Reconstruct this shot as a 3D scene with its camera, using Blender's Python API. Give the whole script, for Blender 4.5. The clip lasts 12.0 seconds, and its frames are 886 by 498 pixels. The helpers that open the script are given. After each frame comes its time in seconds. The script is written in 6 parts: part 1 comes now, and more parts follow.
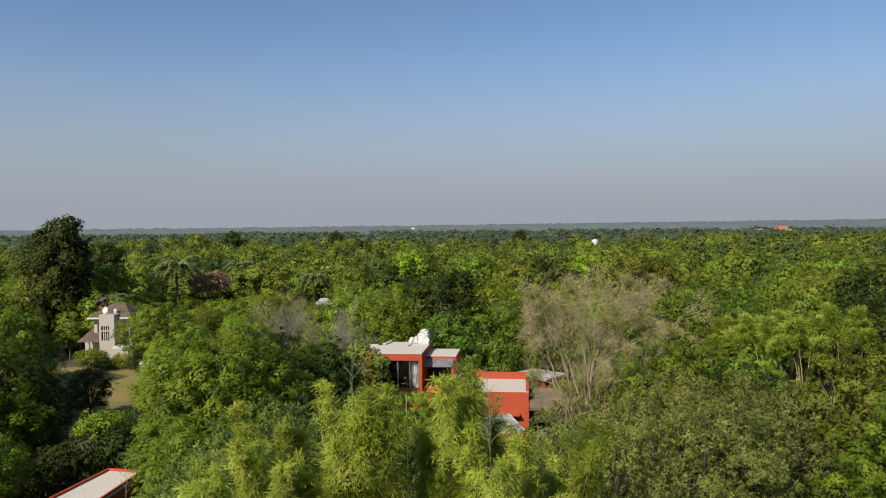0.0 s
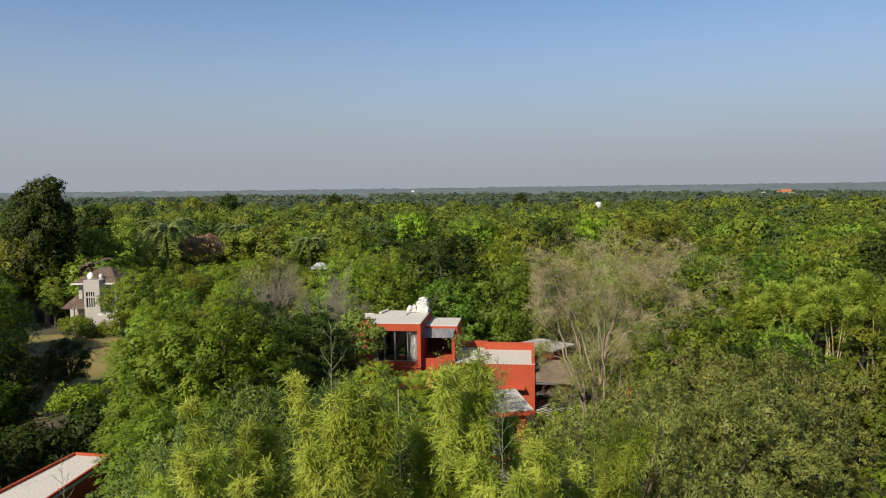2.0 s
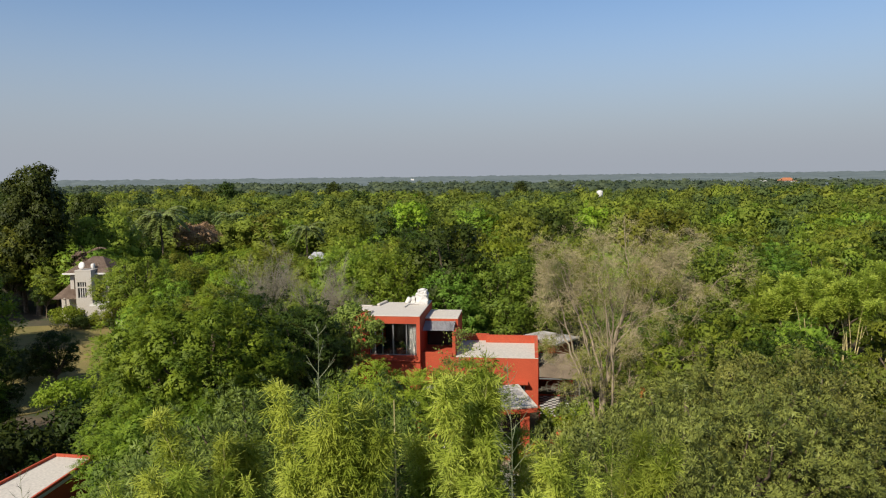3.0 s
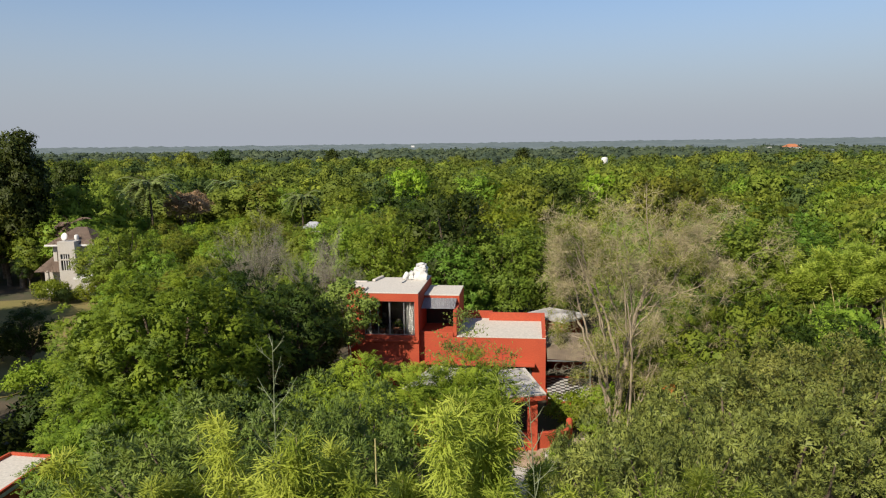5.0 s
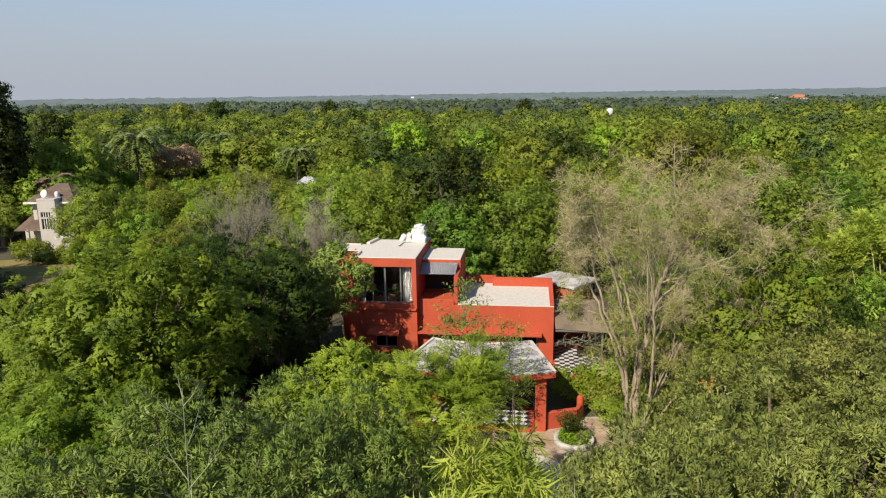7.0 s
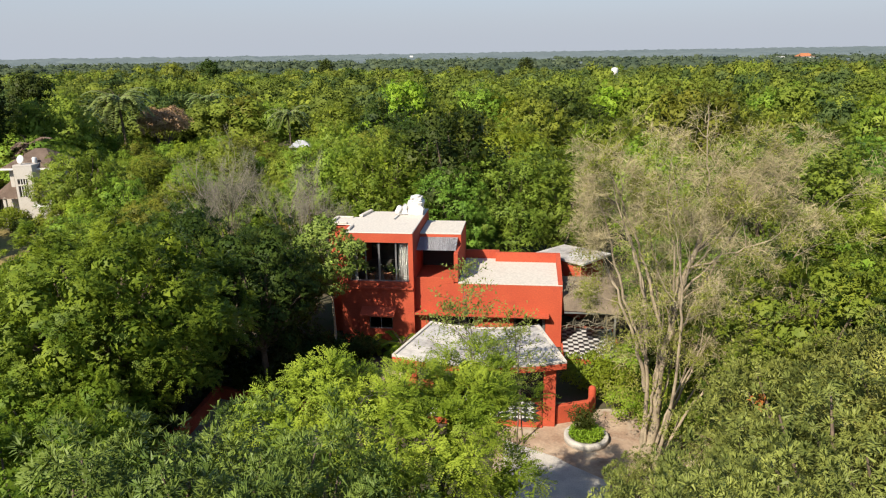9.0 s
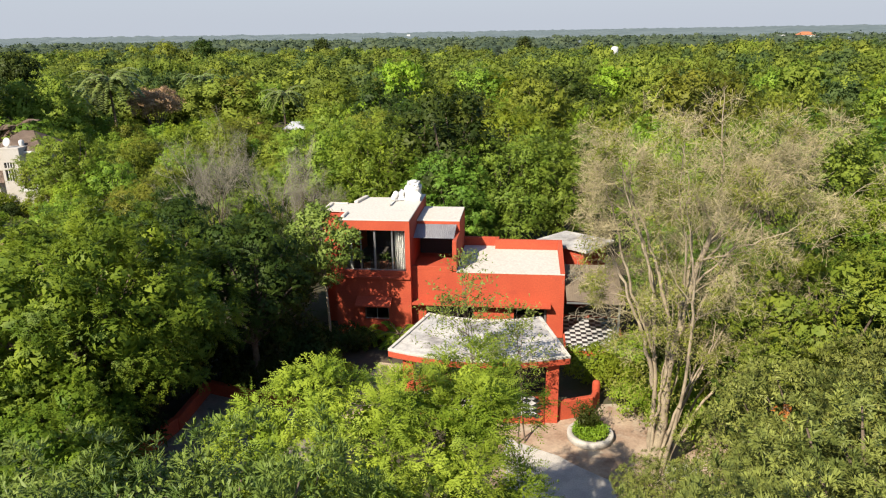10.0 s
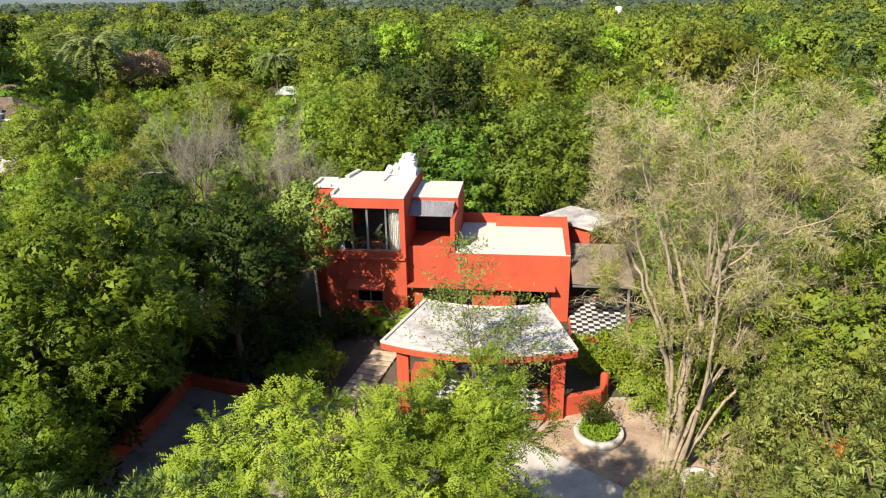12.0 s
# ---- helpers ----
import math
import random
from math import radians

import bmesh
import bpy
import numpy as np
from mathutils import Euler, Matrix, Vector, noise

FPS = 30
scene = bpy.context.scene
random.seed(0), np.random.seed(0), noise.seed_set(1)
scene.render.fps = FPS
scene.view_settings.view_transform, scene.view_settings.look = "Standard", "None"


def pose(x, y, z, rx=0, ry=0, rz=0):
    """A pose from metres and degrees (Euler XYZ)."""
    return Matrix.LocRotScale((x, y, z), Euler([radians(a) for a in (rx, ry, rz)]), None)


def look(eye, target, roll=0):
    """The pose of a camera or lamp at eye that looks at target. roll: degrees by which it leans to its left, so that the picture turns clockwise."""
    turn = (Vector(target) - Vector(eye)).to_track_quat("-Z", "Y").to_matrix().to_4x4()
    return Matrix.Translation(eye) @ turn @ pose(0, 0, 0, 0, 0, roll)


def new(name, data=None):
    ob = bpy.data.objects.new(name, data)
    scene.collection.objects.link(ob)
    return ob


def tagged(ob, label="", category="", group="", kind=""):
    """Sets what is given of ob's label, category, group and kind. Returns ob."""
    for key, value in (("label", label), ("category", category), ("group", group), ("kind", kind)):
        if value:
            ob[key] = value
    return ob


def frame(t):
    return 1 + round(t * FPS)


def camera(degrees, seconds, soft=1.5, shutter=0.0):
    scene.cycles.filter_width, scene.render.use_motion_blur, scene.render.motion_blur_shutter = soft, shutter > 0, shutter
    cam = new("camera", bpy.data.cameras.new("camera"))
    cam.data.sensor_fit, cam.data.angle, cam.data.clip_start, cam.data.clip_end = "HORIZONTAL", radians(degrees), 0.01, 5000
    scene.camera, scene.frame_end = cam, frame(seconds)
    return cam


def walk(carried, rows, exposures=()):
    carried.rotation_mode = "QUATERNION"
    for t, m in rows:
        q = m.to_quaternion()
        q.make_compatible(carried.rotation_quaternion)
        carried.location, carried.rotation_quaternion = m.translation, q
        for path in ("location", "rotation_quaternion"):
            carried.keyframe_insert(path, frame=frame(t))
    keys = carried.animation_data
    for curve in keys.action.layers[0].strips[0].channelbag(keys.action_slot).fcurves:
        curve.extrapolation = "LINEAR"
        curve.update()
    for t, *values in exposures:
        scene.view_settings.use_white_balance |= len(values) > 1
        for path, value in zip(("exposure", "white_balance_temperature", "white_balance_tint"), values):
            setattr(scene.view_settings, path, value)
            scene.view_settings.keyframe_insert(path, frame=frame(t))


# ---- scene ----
cam = camera(64.9, 12.0, soft=1.15)
METRES, EYE, TILT, LEAN, TURN = 20.0, 15.8, -1.95, 0.65, 0.0
ROWS = [
    (0.0, 0.0, 0.0, 0.0, 0.0, 0.0, 0.0),
    (0.5, 0.0009, 0.0488, -0.0005, 0.02, -1.05, 0.01),
    (1.0, 0.0005, 0.0969, -0.002, 0.01, -1.89, -0.01),
    (1.5, -0.0005, 0.1445, -0.0032, -0.02, -2.48, -0.01),
    (2.0, -0.0011, 0.1902, -0.003, -0.01, -3.03, -0.03),
    (2.5, -0.0034, 0.2357, -0.0036, -0.04, -3.51, -0.07),
    (4.5, -0.0016, 0.4149, -0.0027, -0.03, -5.76, -0.02),
    (5.0, -0.0009, 0.4606, -0.0028, 0.02, -6.65, 0.0),
    (5.5, -0.0002, 0.5062, -0.0028, 0.03, -7.72, 0.03),
    (6.0, 0.001, 0.5509, -0.002, 0.04, -8.81, 0.07),
    (6.5, 0.001, 0.5942, -0.0007, 0.05, -9.77, 0.07),
    (7.0, 0.0009, 0.6379, 0.0003, 0.05, -10.55, 0.06),
    (9.0, 0.002, 0.8064, 0.003, 0.0, -13.72, 0.1),
    (9.5, 0.0021, 0.8418, 0.0042, -0.09, -14.52, 0.13),
    (10.0, 0.0015, 0.8758, 0.0056, -0.2, -15.33, 0.14),
    (10.5, 0.0014, 0.9088, 0.0065, -0.28, -16.11, 0.17),
    (11.0, 0.0013, 0.9397, 0.0077, -0.32, -16.83, 0.17),
    (11.5, 0.0029, 0.9694, 0.0087, -0.3, -17.56, 0.19),
    (12.0, 0.0065, 0.9993, 0.0103, -0.29, -18.33, 0.21),
]
walk(cam, [(t, pose(0, 0, EYE, TILT, LEAN, TURN) @ pose(METRES * x, METRES * y, METRES * z, 90 + pitch, roll, yaw)) for t, x, y, z, yaw, pitch, roll in ROWS],
     [(0.0, 0.25), (2.5, 0.33), (5.5, 0.48), (7.0, 0.6), (9.5, 0.88), (12.0, 1.1)])

# ---- world, sun ----
SUN_FROM = Vector((-0.6, -0.82, 0.86)).normalized()
world = bpy.data.worlds.new("sky")
scene.world = world
world.use_nodes = True
wt = world.node_tree
wt.nodes.clear()
sky = wt.nodes.new("ShaderNodeTexSky")
sky.sky_type = 'NISHITA'
sky.sun_disc = False
sky.sun_elevation = math.asin(SUN_FROM.z)
sky.sun_rotation = math.atan2(SUN_FROM.x, SUN_FROM.y) % (2 * math.pi)
sky.air_density, sky.dust_density, sky.ozone_density = 1.0, 0.6, 3.0
coord = wt.nodes.new("ShaderNodeTexCoord")
sep = wt.nodes.new("ShaderNodeSeparateXYZ")
wt.links.new(coord.outputs["Generated"], sep.inputs[0])
haze = wt.nodes.new("ShaderNodeValToRGB")
haze.color_ramp.elements[0].position, haze.color_ramp.elements[0].color = 0.0, (1, 1, 1, 1)
haze.color_ramp.elements[1].position, haze.color_ramp.elements[1].color = 0.28, (0, 0, 0, 1)
haze.color_ramp.interpolation = 'EASE'
wt.links.new(sep.outputs["Z"], haze.inputs[0])
bg1, bg2 = wt.nodes.new("ShaderNodeBackground"), wt.nodes.new("ShaderNodeBackground")
bg1.inputs["Strength"].default_value = 0.09
bg2.inputs["Color"].default_value = (0.355, 0.385, 0.44, 1)
bg2.inputs["Strength"].default_value = 0.8
tint = wt.nodes.new("ShaderNodeMix")
tint.data_type, tint.blend_type = 'RGBA', 'MULTIPLY'
tint.inputs["Factor"].default_value = 1.0
tint.inputs["B"].default_value = (0.93, 0.98, 1.05, 1)
wt.links.new(sky.outputs[0], tint.inputs["A"])
wt.links.new(tint.outputs["Result"], bg1.inputs["Color"])
mixs = wt.nodes.new("ShaderNodeMixShader")
wt.links.new(haze.outputs[0], mixs.inputs[0])
wt.links.new(bg1.outputs[0], mixs.inputs[1])
wt.links.new(bg2.outputs[0], mixs.inputs[2])
outw = wt.nodes.new("ShaderNodeOutputWorld")
wt.links.new(mixs.outputs[0], outw.inputs[0])

sun_data = bpy.data.lights.new("sun", 'SUN')
sun_data.energy, sun_data.angle, sun_data.color = 5.0, radians(0.6), (1.0, 0.91, 0.76)
sun = new("sun", sun_data)
sun.matrix_world = look(SUN_FROM * 200, (0, 0, 0))


# ---- materials ----
def shader(name, colour, rough=0.8, metal=0.0, dark=None, scale=2.0, fine=30.0, bump=0.15, amount=1.0, spots=None, spot_at=(0.55, 0.65), spot_scale=1.5):
    """Two noises colour the surface between dark and colour; spots adds stains of another colour; fine noise gives relief."""
    m = bpy.data.materials.new(name)
    m.use_nodes = True
    nt = m.node_tree
    p = nt.nodes["Principled BSDF"]
    p.inputs["Roughness"].default_value, p.inputs["Metallic"].default_value = rough, metal
    dark = dark or tuple(c * 0.7 for c in colour)
    tc = nt.nodes.new("ShaderNodeTexCoord")
    n1, n2 = nt.nodes.new("ShaderNodeTexNoise"), nt.nodes.new("ShaderNodeTexNoise")
    n1.inputs["Scale"].default_value, n1.inputs["Detail"].default_value = scale, 6
    n2.inputs["Scale"].default_value, n2.inputs["Detail"].default_value = fine, 3
    ramp = nt.nodes.new("ShaderNodeValToRGB")
    ramp.color_ramp.elements[0].position, ramp.color_ramp.elements[1].position = 0.3, 0.62
    ramp.color_ramp.elements[0].color, ramp.color_ramp.elements[1].color = (*dark, 1), (*colour, 1)
    mix = nt.nodes.new("ShaderNodeMix")
    mix.data_type, mix.blend_type = 'RGBA', 'OVERLAY'
    mix.inputs["Factor"].default_value = 0.35 * amount
    for n in (n1, n2):
        nt.links.new(tc.outputs["Object"], n.inputs["Vector"])
    nt.links.new(n1.outputs["Fac"], ramp.inputs[0])
    nt.links.new(ramp.outputs[0], mix.inputs["A"])
    nt.links.new(n2.outputs["Fac"], mix.inputs["B"])
    last = mix.outputs["Result"]
    if spots:
        n3, r3, m3 = nt.nodes.new("ShaderNodeTexNoise"), nt.nodes.new("ShaderNodeValToRGB"), nt.nodes.new("ShaderNodeMix")
        n3.inputs["Scale"].default_value, n3.inputs["Detail"].default_value, n3.inputs["Roughness"].default_value = spot_scale, 8, 0.65
        nt.links.new(tc.outputs["Object"], n3.inputs["Vector"])
        nt.links.new(n3.outputs["Fac"], r3.inputs[0])
        r3.color_ramp.elements[0].position, r3.color_ramp.elements[1].position = spot_at
        m3.data_type = 'RGBA'
        nt.links.new(r3.outputs[0], m3.inputs["Factor"])
        nt.links.new(last, m3.inputs["A"])
        m3.inputs["B"].default_value = (*spots, 1)
        last = m3.outputs["Result"]
    nt.links.new(last, p.inputs["Base Color"])
    if bump:
        b = nt.nodes.new("ShaderNodeBump")
        b.inputs["Strength"].default_value, b.inputs["Distance"].default_value = bump, 0.03
        nt.links.new(n2.outputs["Fac"], b.inputs["Height"])
        nt.links.new(b.outputs[0], p.inputs["Normal"])
    return m


def leaf_shader(name, low, high, rough=0.5, clump=0.9, tree_vary=0.2, glow=0.2, vary=0.16, patchy=1.5):
    """Leaf green between low and high: by leaf, by clump, and a shift by tree; part of the light passes through."""
    m = bpy.data.materials.new(name)
    m.use_nodes = True
    nt = m.node_tree
    p = nt.nodes["Principled BSDF"]
    p.inputs["Roughness"].default_value = rough
    p.inputs["Specular IOR Level"].default_value = 0.18
    geo, info, tc = nt.nodes.new("ShaderNodeNewGeometry"), nt.nodes.new("ShaderNodeObjectInfo"), nt.nodes.new("ShaderNodeTexCoord")
    n = nt.nodes.new("ShaderNodeTexNoise")
    n.inputs["Scale"].default_value, n.inputs["Detail"].default_value = clump, 2
    nt.links.new(tc.outputs["Object"], n.inputs["Vector"])
    add = nt.nodes.new("ShaderNodeMath")
    add.operation = 'MULTIPLY_ADD'
    add.inputs[1].default_value = vary
    nt.links.new(geo.outputs["Random Per Island"], add.inputs[0])
    sub = nt.nodes.new("ShaderNodeMath")
    sub.operation = 'MULTIPLY_ADD'
    sub.inputs[1].default_value, sub.inputs[2].default_value = patchy, 0.22 - patchy / 2
    nt.links.new(n.outputs["Fac"], sub.inputs[0])
    nt.links.new(sub.outputs[0], add.inputs[2])
    ramp = nt.nodes.new("ShaderNodeValToRGB")
    ramp.color_ramp.elements[0].position, ramp.color_ramp.elements[1].position = 0.05, 0.95
    ramp.color_ramp.elements[0].color, ramp.color_ramp.elements[1].color = (*low, 1), (*high, 1)
    nt.links.new(add.outputs[0], ramp.inputs[0])
    hsv = nt.nodes.new("ShaderNodeHueSaturation")
    for socket, centre, spread in (("Hue", 0.485 if tree_vary > 0.1 else 0.496, 0.042 if tree_vary > 0.1 else 0.02), ("Value", 1.0, tree_vary * 2)):
        mm = nt.nodes.new("ShaderNodeMath")
        mm.operation = 'MULTIPLY_ADD'
        mm.inputs[1].default_value, mm.inputs[2].default_value = spread, centre - spread / 2
        nt.links.new(info.outputs["Random"], mm.inputs[0])
        nt.links.new(mm.outputs[0], hsv.inputs[socket])
    nt.links.new(ramp.outputs[0], hsv.inputs["Color"])
    nt.links.new(hsv.outputs[0], p.inputs["Base Color"])
    tr = nt.nodes.new("ShaderNodeBsdfTranslucent")
    nt.links.new(hsv.outputs[0], tr.inputs["Color"])
    ms = nt.nodes.new("ShaderNodeMixShader")
    ms.inputs[0].default_value = glow
    nt.links.new(p.outputs[0], ms.inputs[1])
    nt.links.new(tr.outputs[0], ms.inputs[2])
    nt.links.new(ms.outputs[0], nt.nodes["Material Output"].inputs["Surface"])
    return m


M_RED = shader("red_plaster", (0.393, 0.064, 0.024), 0.85, dark=(0.338, 0.048, 0.019), scale=0.7, fine=14, bump=0.1, spots=(0.262, 0.04, 0.021), spot_at=(0.6, 0.8), spot_scale=0.9)
M_ROOF = shader("white_roof_coating", (0.489, 0.446, 0.389), 0.75, dark=(0.482, 0.446, 0.389), scale=0.8, fine=9, bump=0.1, spots=(0.35, 0.321, 0.286), spot_at=(0.62, 0.8), spot_scale=0.8)
M_ROOF_WORN = shader("worn_white_roof_coating", (0.495, 0.458, 0.413), 0.8, dark=(0.375, 0.36, 0.345), scale=0.9, fine=12, bump=0.2, spots=(0.15, 0.135, 0.128), spot_at=(0.44, 0.68), spot_scale=0.8)
M_WHITE = shader("white_paint", (0.6, 0.585, 0.555), 0.6, dark=(0.51, 0.495, 0.465), scale=1.2, fine=20, bump=0.06)
M_CREAM = shader("cream_plaster", (0.405, 0.375, 0.338), 0.85, dark=(0.39, 0.352, 0.3), scale=0.6, fine=12, bump=0.1)
M_TILE_ROOF = shader("brown_roof_tiles", (0.247, 0.18, 0.135), 0.85, dark=(0.165, 0.112, 0.083), scale=1.2, fine=8, bump=0.3)
M_ORANGE = shader("orange_roof", (0.413, 0.15, 0.06), 0.8, scale=0.6, fine=6, bump=0.1)
M_GREY = shader("grey_sheet", (0.375, 0.375, 0.39), 0.55, dark=(0.285, 0.285, 0.3), scale=0.9, fine=20, bump=0.08)
M_BROWN_SHEET = shader("weathered_brown_sheet", (0.37, 0.29, 0.2), 0.85, dark=(0.26, 0.2, 0.14), scale=0.9, fine=16, bump=0.2)
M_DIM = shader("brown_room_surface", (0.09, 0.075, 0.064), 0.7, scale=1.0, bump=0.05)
# Near-black, for a dark wall and for shade inside doorway and rooms.
M_DARK = shader("dark_wall_and_interior_shade", (0.035, 0.03, 0.028), 0.9, scale=1.0, bump=0.0)
M_ALU = shader("aluminium_frame", (0.338, 0.338, 0.338), 0.4, 0.7, scale=4, fine=60, bump=0.03)
M_CURTAIN = shader("white_curtain", (0.562, 0.547, 0.525), 0.9, scale=3, fine=40, bump=0.1)
M_BLACK_TILE = shader("black_tile", (0.035, 0.035, 0.038), 0.35, scale=3, fine=30, bump=0.02)
M_WHITE_TILE = shader("white_tile", (0.57, 0.562, 0.54), 0.35, scale=3, fine=30, bump=0.02)
M_PALE = shader("pale_concrete", (0.465, 0.427, 0.375), 0.85, dark=(0.33, 0.307, 0.277), scale=1.4, fine=20, bump=0.15)
M_SLAB = shader("sandstone_slab", (0.45, 0.346, 0.234), 0.85, dark=(0.319, 0.241, 0.166), scale=1.6, fine=18, bump=0.2)
M_BARK = shader("brown_bark", (0.15, 0.109, 0.075), 0.95, dark=(0.068, 0.049, 0.034), scale=4, fine=22, bump=0.5)
M_PALE_BARK = shader("pale_bark", (0.33, 0.265, 0.18), 0.95, dark=(0.19, 0.15, 0.1), scale=3, fine=20, bump=0.45)
M_TWIG = shader("dry_twigs", (0.37, 0.31, 0.17), 0.95, dark=(0.265, 0.22, 0.115), scale=1.5, fine=10, bump=0.0)
M_GREY_TWIG = shader("grey_twigs", (0.25, 0.225, 0.16), 0.95, dark=(0.175, 0.155, 0.11), scale=1.5, fine=10, bump=0.0)
M_CULM = shader("yellow_bamboo_cane", (0.5, 0.42, 0.2), 0.5, dark=(0.36, 0.31, 0.13), scale=2, fine=12, bump=0.05)
M_SOIL = shader("soil_and_litter", (0.09, 0.066, 0.041), 0.95, dark=(0.038, 0.032, 0.019), scale=0.35, fine=6, bump=0.5, spots=(0.038, 0.049, 0.015), spot_at=(0.48, 0.6), spot_scale=0.12)
M_EARTH = shader("reddish_bare_earth", (0.375, 0.277, 0.195), 0.95, dark=(0.225, 0.139, 0.09), scale=0.9, fine=9, bump=0.35, spots=(0.375, 0.315, 0.24), spot_at=(0.5, 0.62), spot_scale=0.6)
M_LAWN = shader("dry_lawn", (0.205, 0.156, 0.05), 0.95, dark=(0.117, 0.115, 0.026), scale=0.25, fine=10, bump=0.4)

M_MANGO = leaf_shader("mango_leaf", (0.088, 0.109, 0.023), (0.350, 0.370, 0.081), 0.5, tree_vary=0.06, glow=0.12)
M_MANGO_GREEN = leaf_shader("green_mango_leaf", (0.060, 0.101, 0.016), (0.283, 0.366, 0.072), 0.5, tree_vary=0.06, glow=0.12)
M_SAPLING = leaf_shader("sapling_leaf", (0.172, 0.228, 0.044), (0.389, 0.439, 0.114), 0.55, tree_vary=0.0, glow=0.5)
M_SLIM = leaf_shader("light_olive_leaf", (0.100, 0.160, 0.024), (0.264, 0.343, 0.070), 0.55, tree_vary=0.0)
M_NEEM = leaf_shader("neem_leaf", (0.161, 0.241, 0.019), (0.465, 0.553, 0.062), 0.55, tree_vary=0.05, glow=0.34)
M_BAMBOO = leaf_shader("bamboo_leaf", (0.215, 0.293, 0.031), (0.688, 0.756, 0.136), 0.5, tree_vary=0.06, glow=0.4)
M_LEAF = leaf_shader("broad_leaf", (0.115, 0.198, 0.022), (0.298, 0.38, 0.041), 0.55, tree_vary=0.34, glow=0.36)
M_BROAD = leaf_shader("broad_tree_leaf", (0.079, 0.144, 0.013), (0.307, 0.403, 0.036), 0.55, tree_vary=0.06, glow=0.36)
M_WEEP = leaf_shader("weeping_leaf", (0.084, 0.167, 0.018), (0.241, 0.364, 0.047), 0.55, tree_vary=0.12)
M_TUFT = leaf_shader("yellow_green_tuft_leaf", (0.14, 0.168, 0.017), (0.322, 0.336, 0.052), 0.55, tree_vary=0.0)
# Deep green trees, and trees darkened in colour for the shade they stand in.
M_LEAF_DARK = leaf_shader("deep_green_and_shade_leaf", (0.026, 0.05, 0.008), (0.1, 0.14, 0.022), 0.55, tree_vary=0.15, glow=0.36)
M_LEAF_BRIGHT = leaf_shader("bright_green_leaf", (0.145, 0.241, 0.018), (0.325, 0.410, 0.035), 0.55, tree_vary=0.24, glow=0.36)
M_LEAF_OLIVE = leaf_shader("olive_leaf", (0.147, 0.193, 0.024), (0.301, 0.359, 0.043), 0.55, tree_vary=0.36, glow=0.36)
M_LEAF_DRY = leaf_shader("dry_brown_leaf", (0.3, 0.19, 0.1), (0.5, 0.35, 0.2), 0.8, tree_vary=0.0)
M_PALM = leaf_shader("grey_green_palm_frond", (0.163, 0.22, 0.061), (0.286, 0.357, 0.11), 0.5, tree_vary=0.0, glow=0.25)
M_FROND_DRY = leaf_shader("dry_grey_brown_frond", (0.17, 0.12, 0.085), (0.33, 0.25, 0.19), 0.8, tree_vary=0.0)
M_LEAF_PALE = leaf_shader("pale_yellow_green_leaf", (0.14, 0.147, 0.026), (0.315, 0.301, 0.075), 0.55, tree_vary=0.1)
M_LEAF_LIME = leaf_shader("lime_leaf", (0.112, 0.21, 0.012), (0.252, 0.364, 0.035), 0.5, tree_vary=0.0)
M_FAR = leaf_shader("distant_leaf", (0.097, 0.133, 0.021), (0.269, 0.321, 0.041), 0.7, clump=0.11, tree_vary=0.0, patchy=2.6, glow=0.4, vary=0.1)
M_FAR_BRIGHT = leaf_shader("distant_bright_leaf", (0.133, 0.187, 0.023), (0.304, 0.364, 0.047), 0.7, clump=0.11, tree_vary=0.0, patchy=2.6, glow=0.4, vary=0.1)
M_FAR_DARK = leaf_shader("distant_dark_leaf", (0.064, 0.102, 0.026), (0.160, 0.199, 0.055), 0.7, clump=0.11, tree_vary=0.0, patchy=2.6, glow=0.4, vary=0.1)
M_SHOOT = shader("grey_green_stem", (0.198, 0.223, 0.12), 0.8, dark=(0.144, 0.16, 0.078))
M_COURT = shader("worn_grey_paving", (0.275, 0.232, 0.189), 0.9, dark=(0.178, 0.15, 0.122), scale=0.9, fine=12, spots=(0.073, 0.06, 0.047), spot_at=(0.55, 0.7))
M_DEAD = leaf_shader("withered_leaf", (0.294, 0.091, 0.017), (0.42, 0.175, 0.041), 0.8, tree_vary=0.0)
M_TERRA = shader("terracotta", (0.315, 0.12, 0.053), 0.85, dark=(0.225, 0.083, 0.038), scale=4)
# Blue-grey haze of distance is mixed into these three leaf colours.
M_FARTHER_DARK = leaf_shader("far_off_dark_hazed_leaf", (0.061, 0.089, 0.056), (0.1, 0.13, 0.077), 0.8, clump=0.03, tree_vary=0.0, patchy=2.6, glow=0.4, vary=0.15)
M_FARTHER = leaf_shader("far_off_hazed_leaf", (0.081, 0.11, 0.056), (0.136, 0.168, 0.089), 0.8, clump=0.03, tree_vary=0.0, patchy=2.6, glow=0.4, vary=0.15)
M_HAZY = leaf_shader("distant_haze_tinted_wood", (0.1, 0.125, 0.125), (0.165, 0.19, 0.185), 0.9, clump=0.02, tree_vary=0.0, glow=0.0, vary=0.05)


def glass(name):
    m = bpy.data.materials.new(name)
    m.use_nodes = True
    p = m.node_tree.nodes["Principled BSDF"]
    p.inputs["Base Color"].default_value = (0.85, 0.88, 0.88, 1)
    p.inputs["Roughness"].default_value = 0.03
    p.inputs["Transmission Weight"].default_value = 1.0
    p.inputs["IOR"].default_value = 1.45
    return m


M_GLASS = glass("window_glass")


# ---- mesh helpers ----
def link(name, me, material, parent=None, label=""):
    ob = new(name, me)
    if material and not me.materials:
        me.materials.append(material)
    if parent:
        ob.parent = parent
    if label:
        ob["label"] = label
    return ob


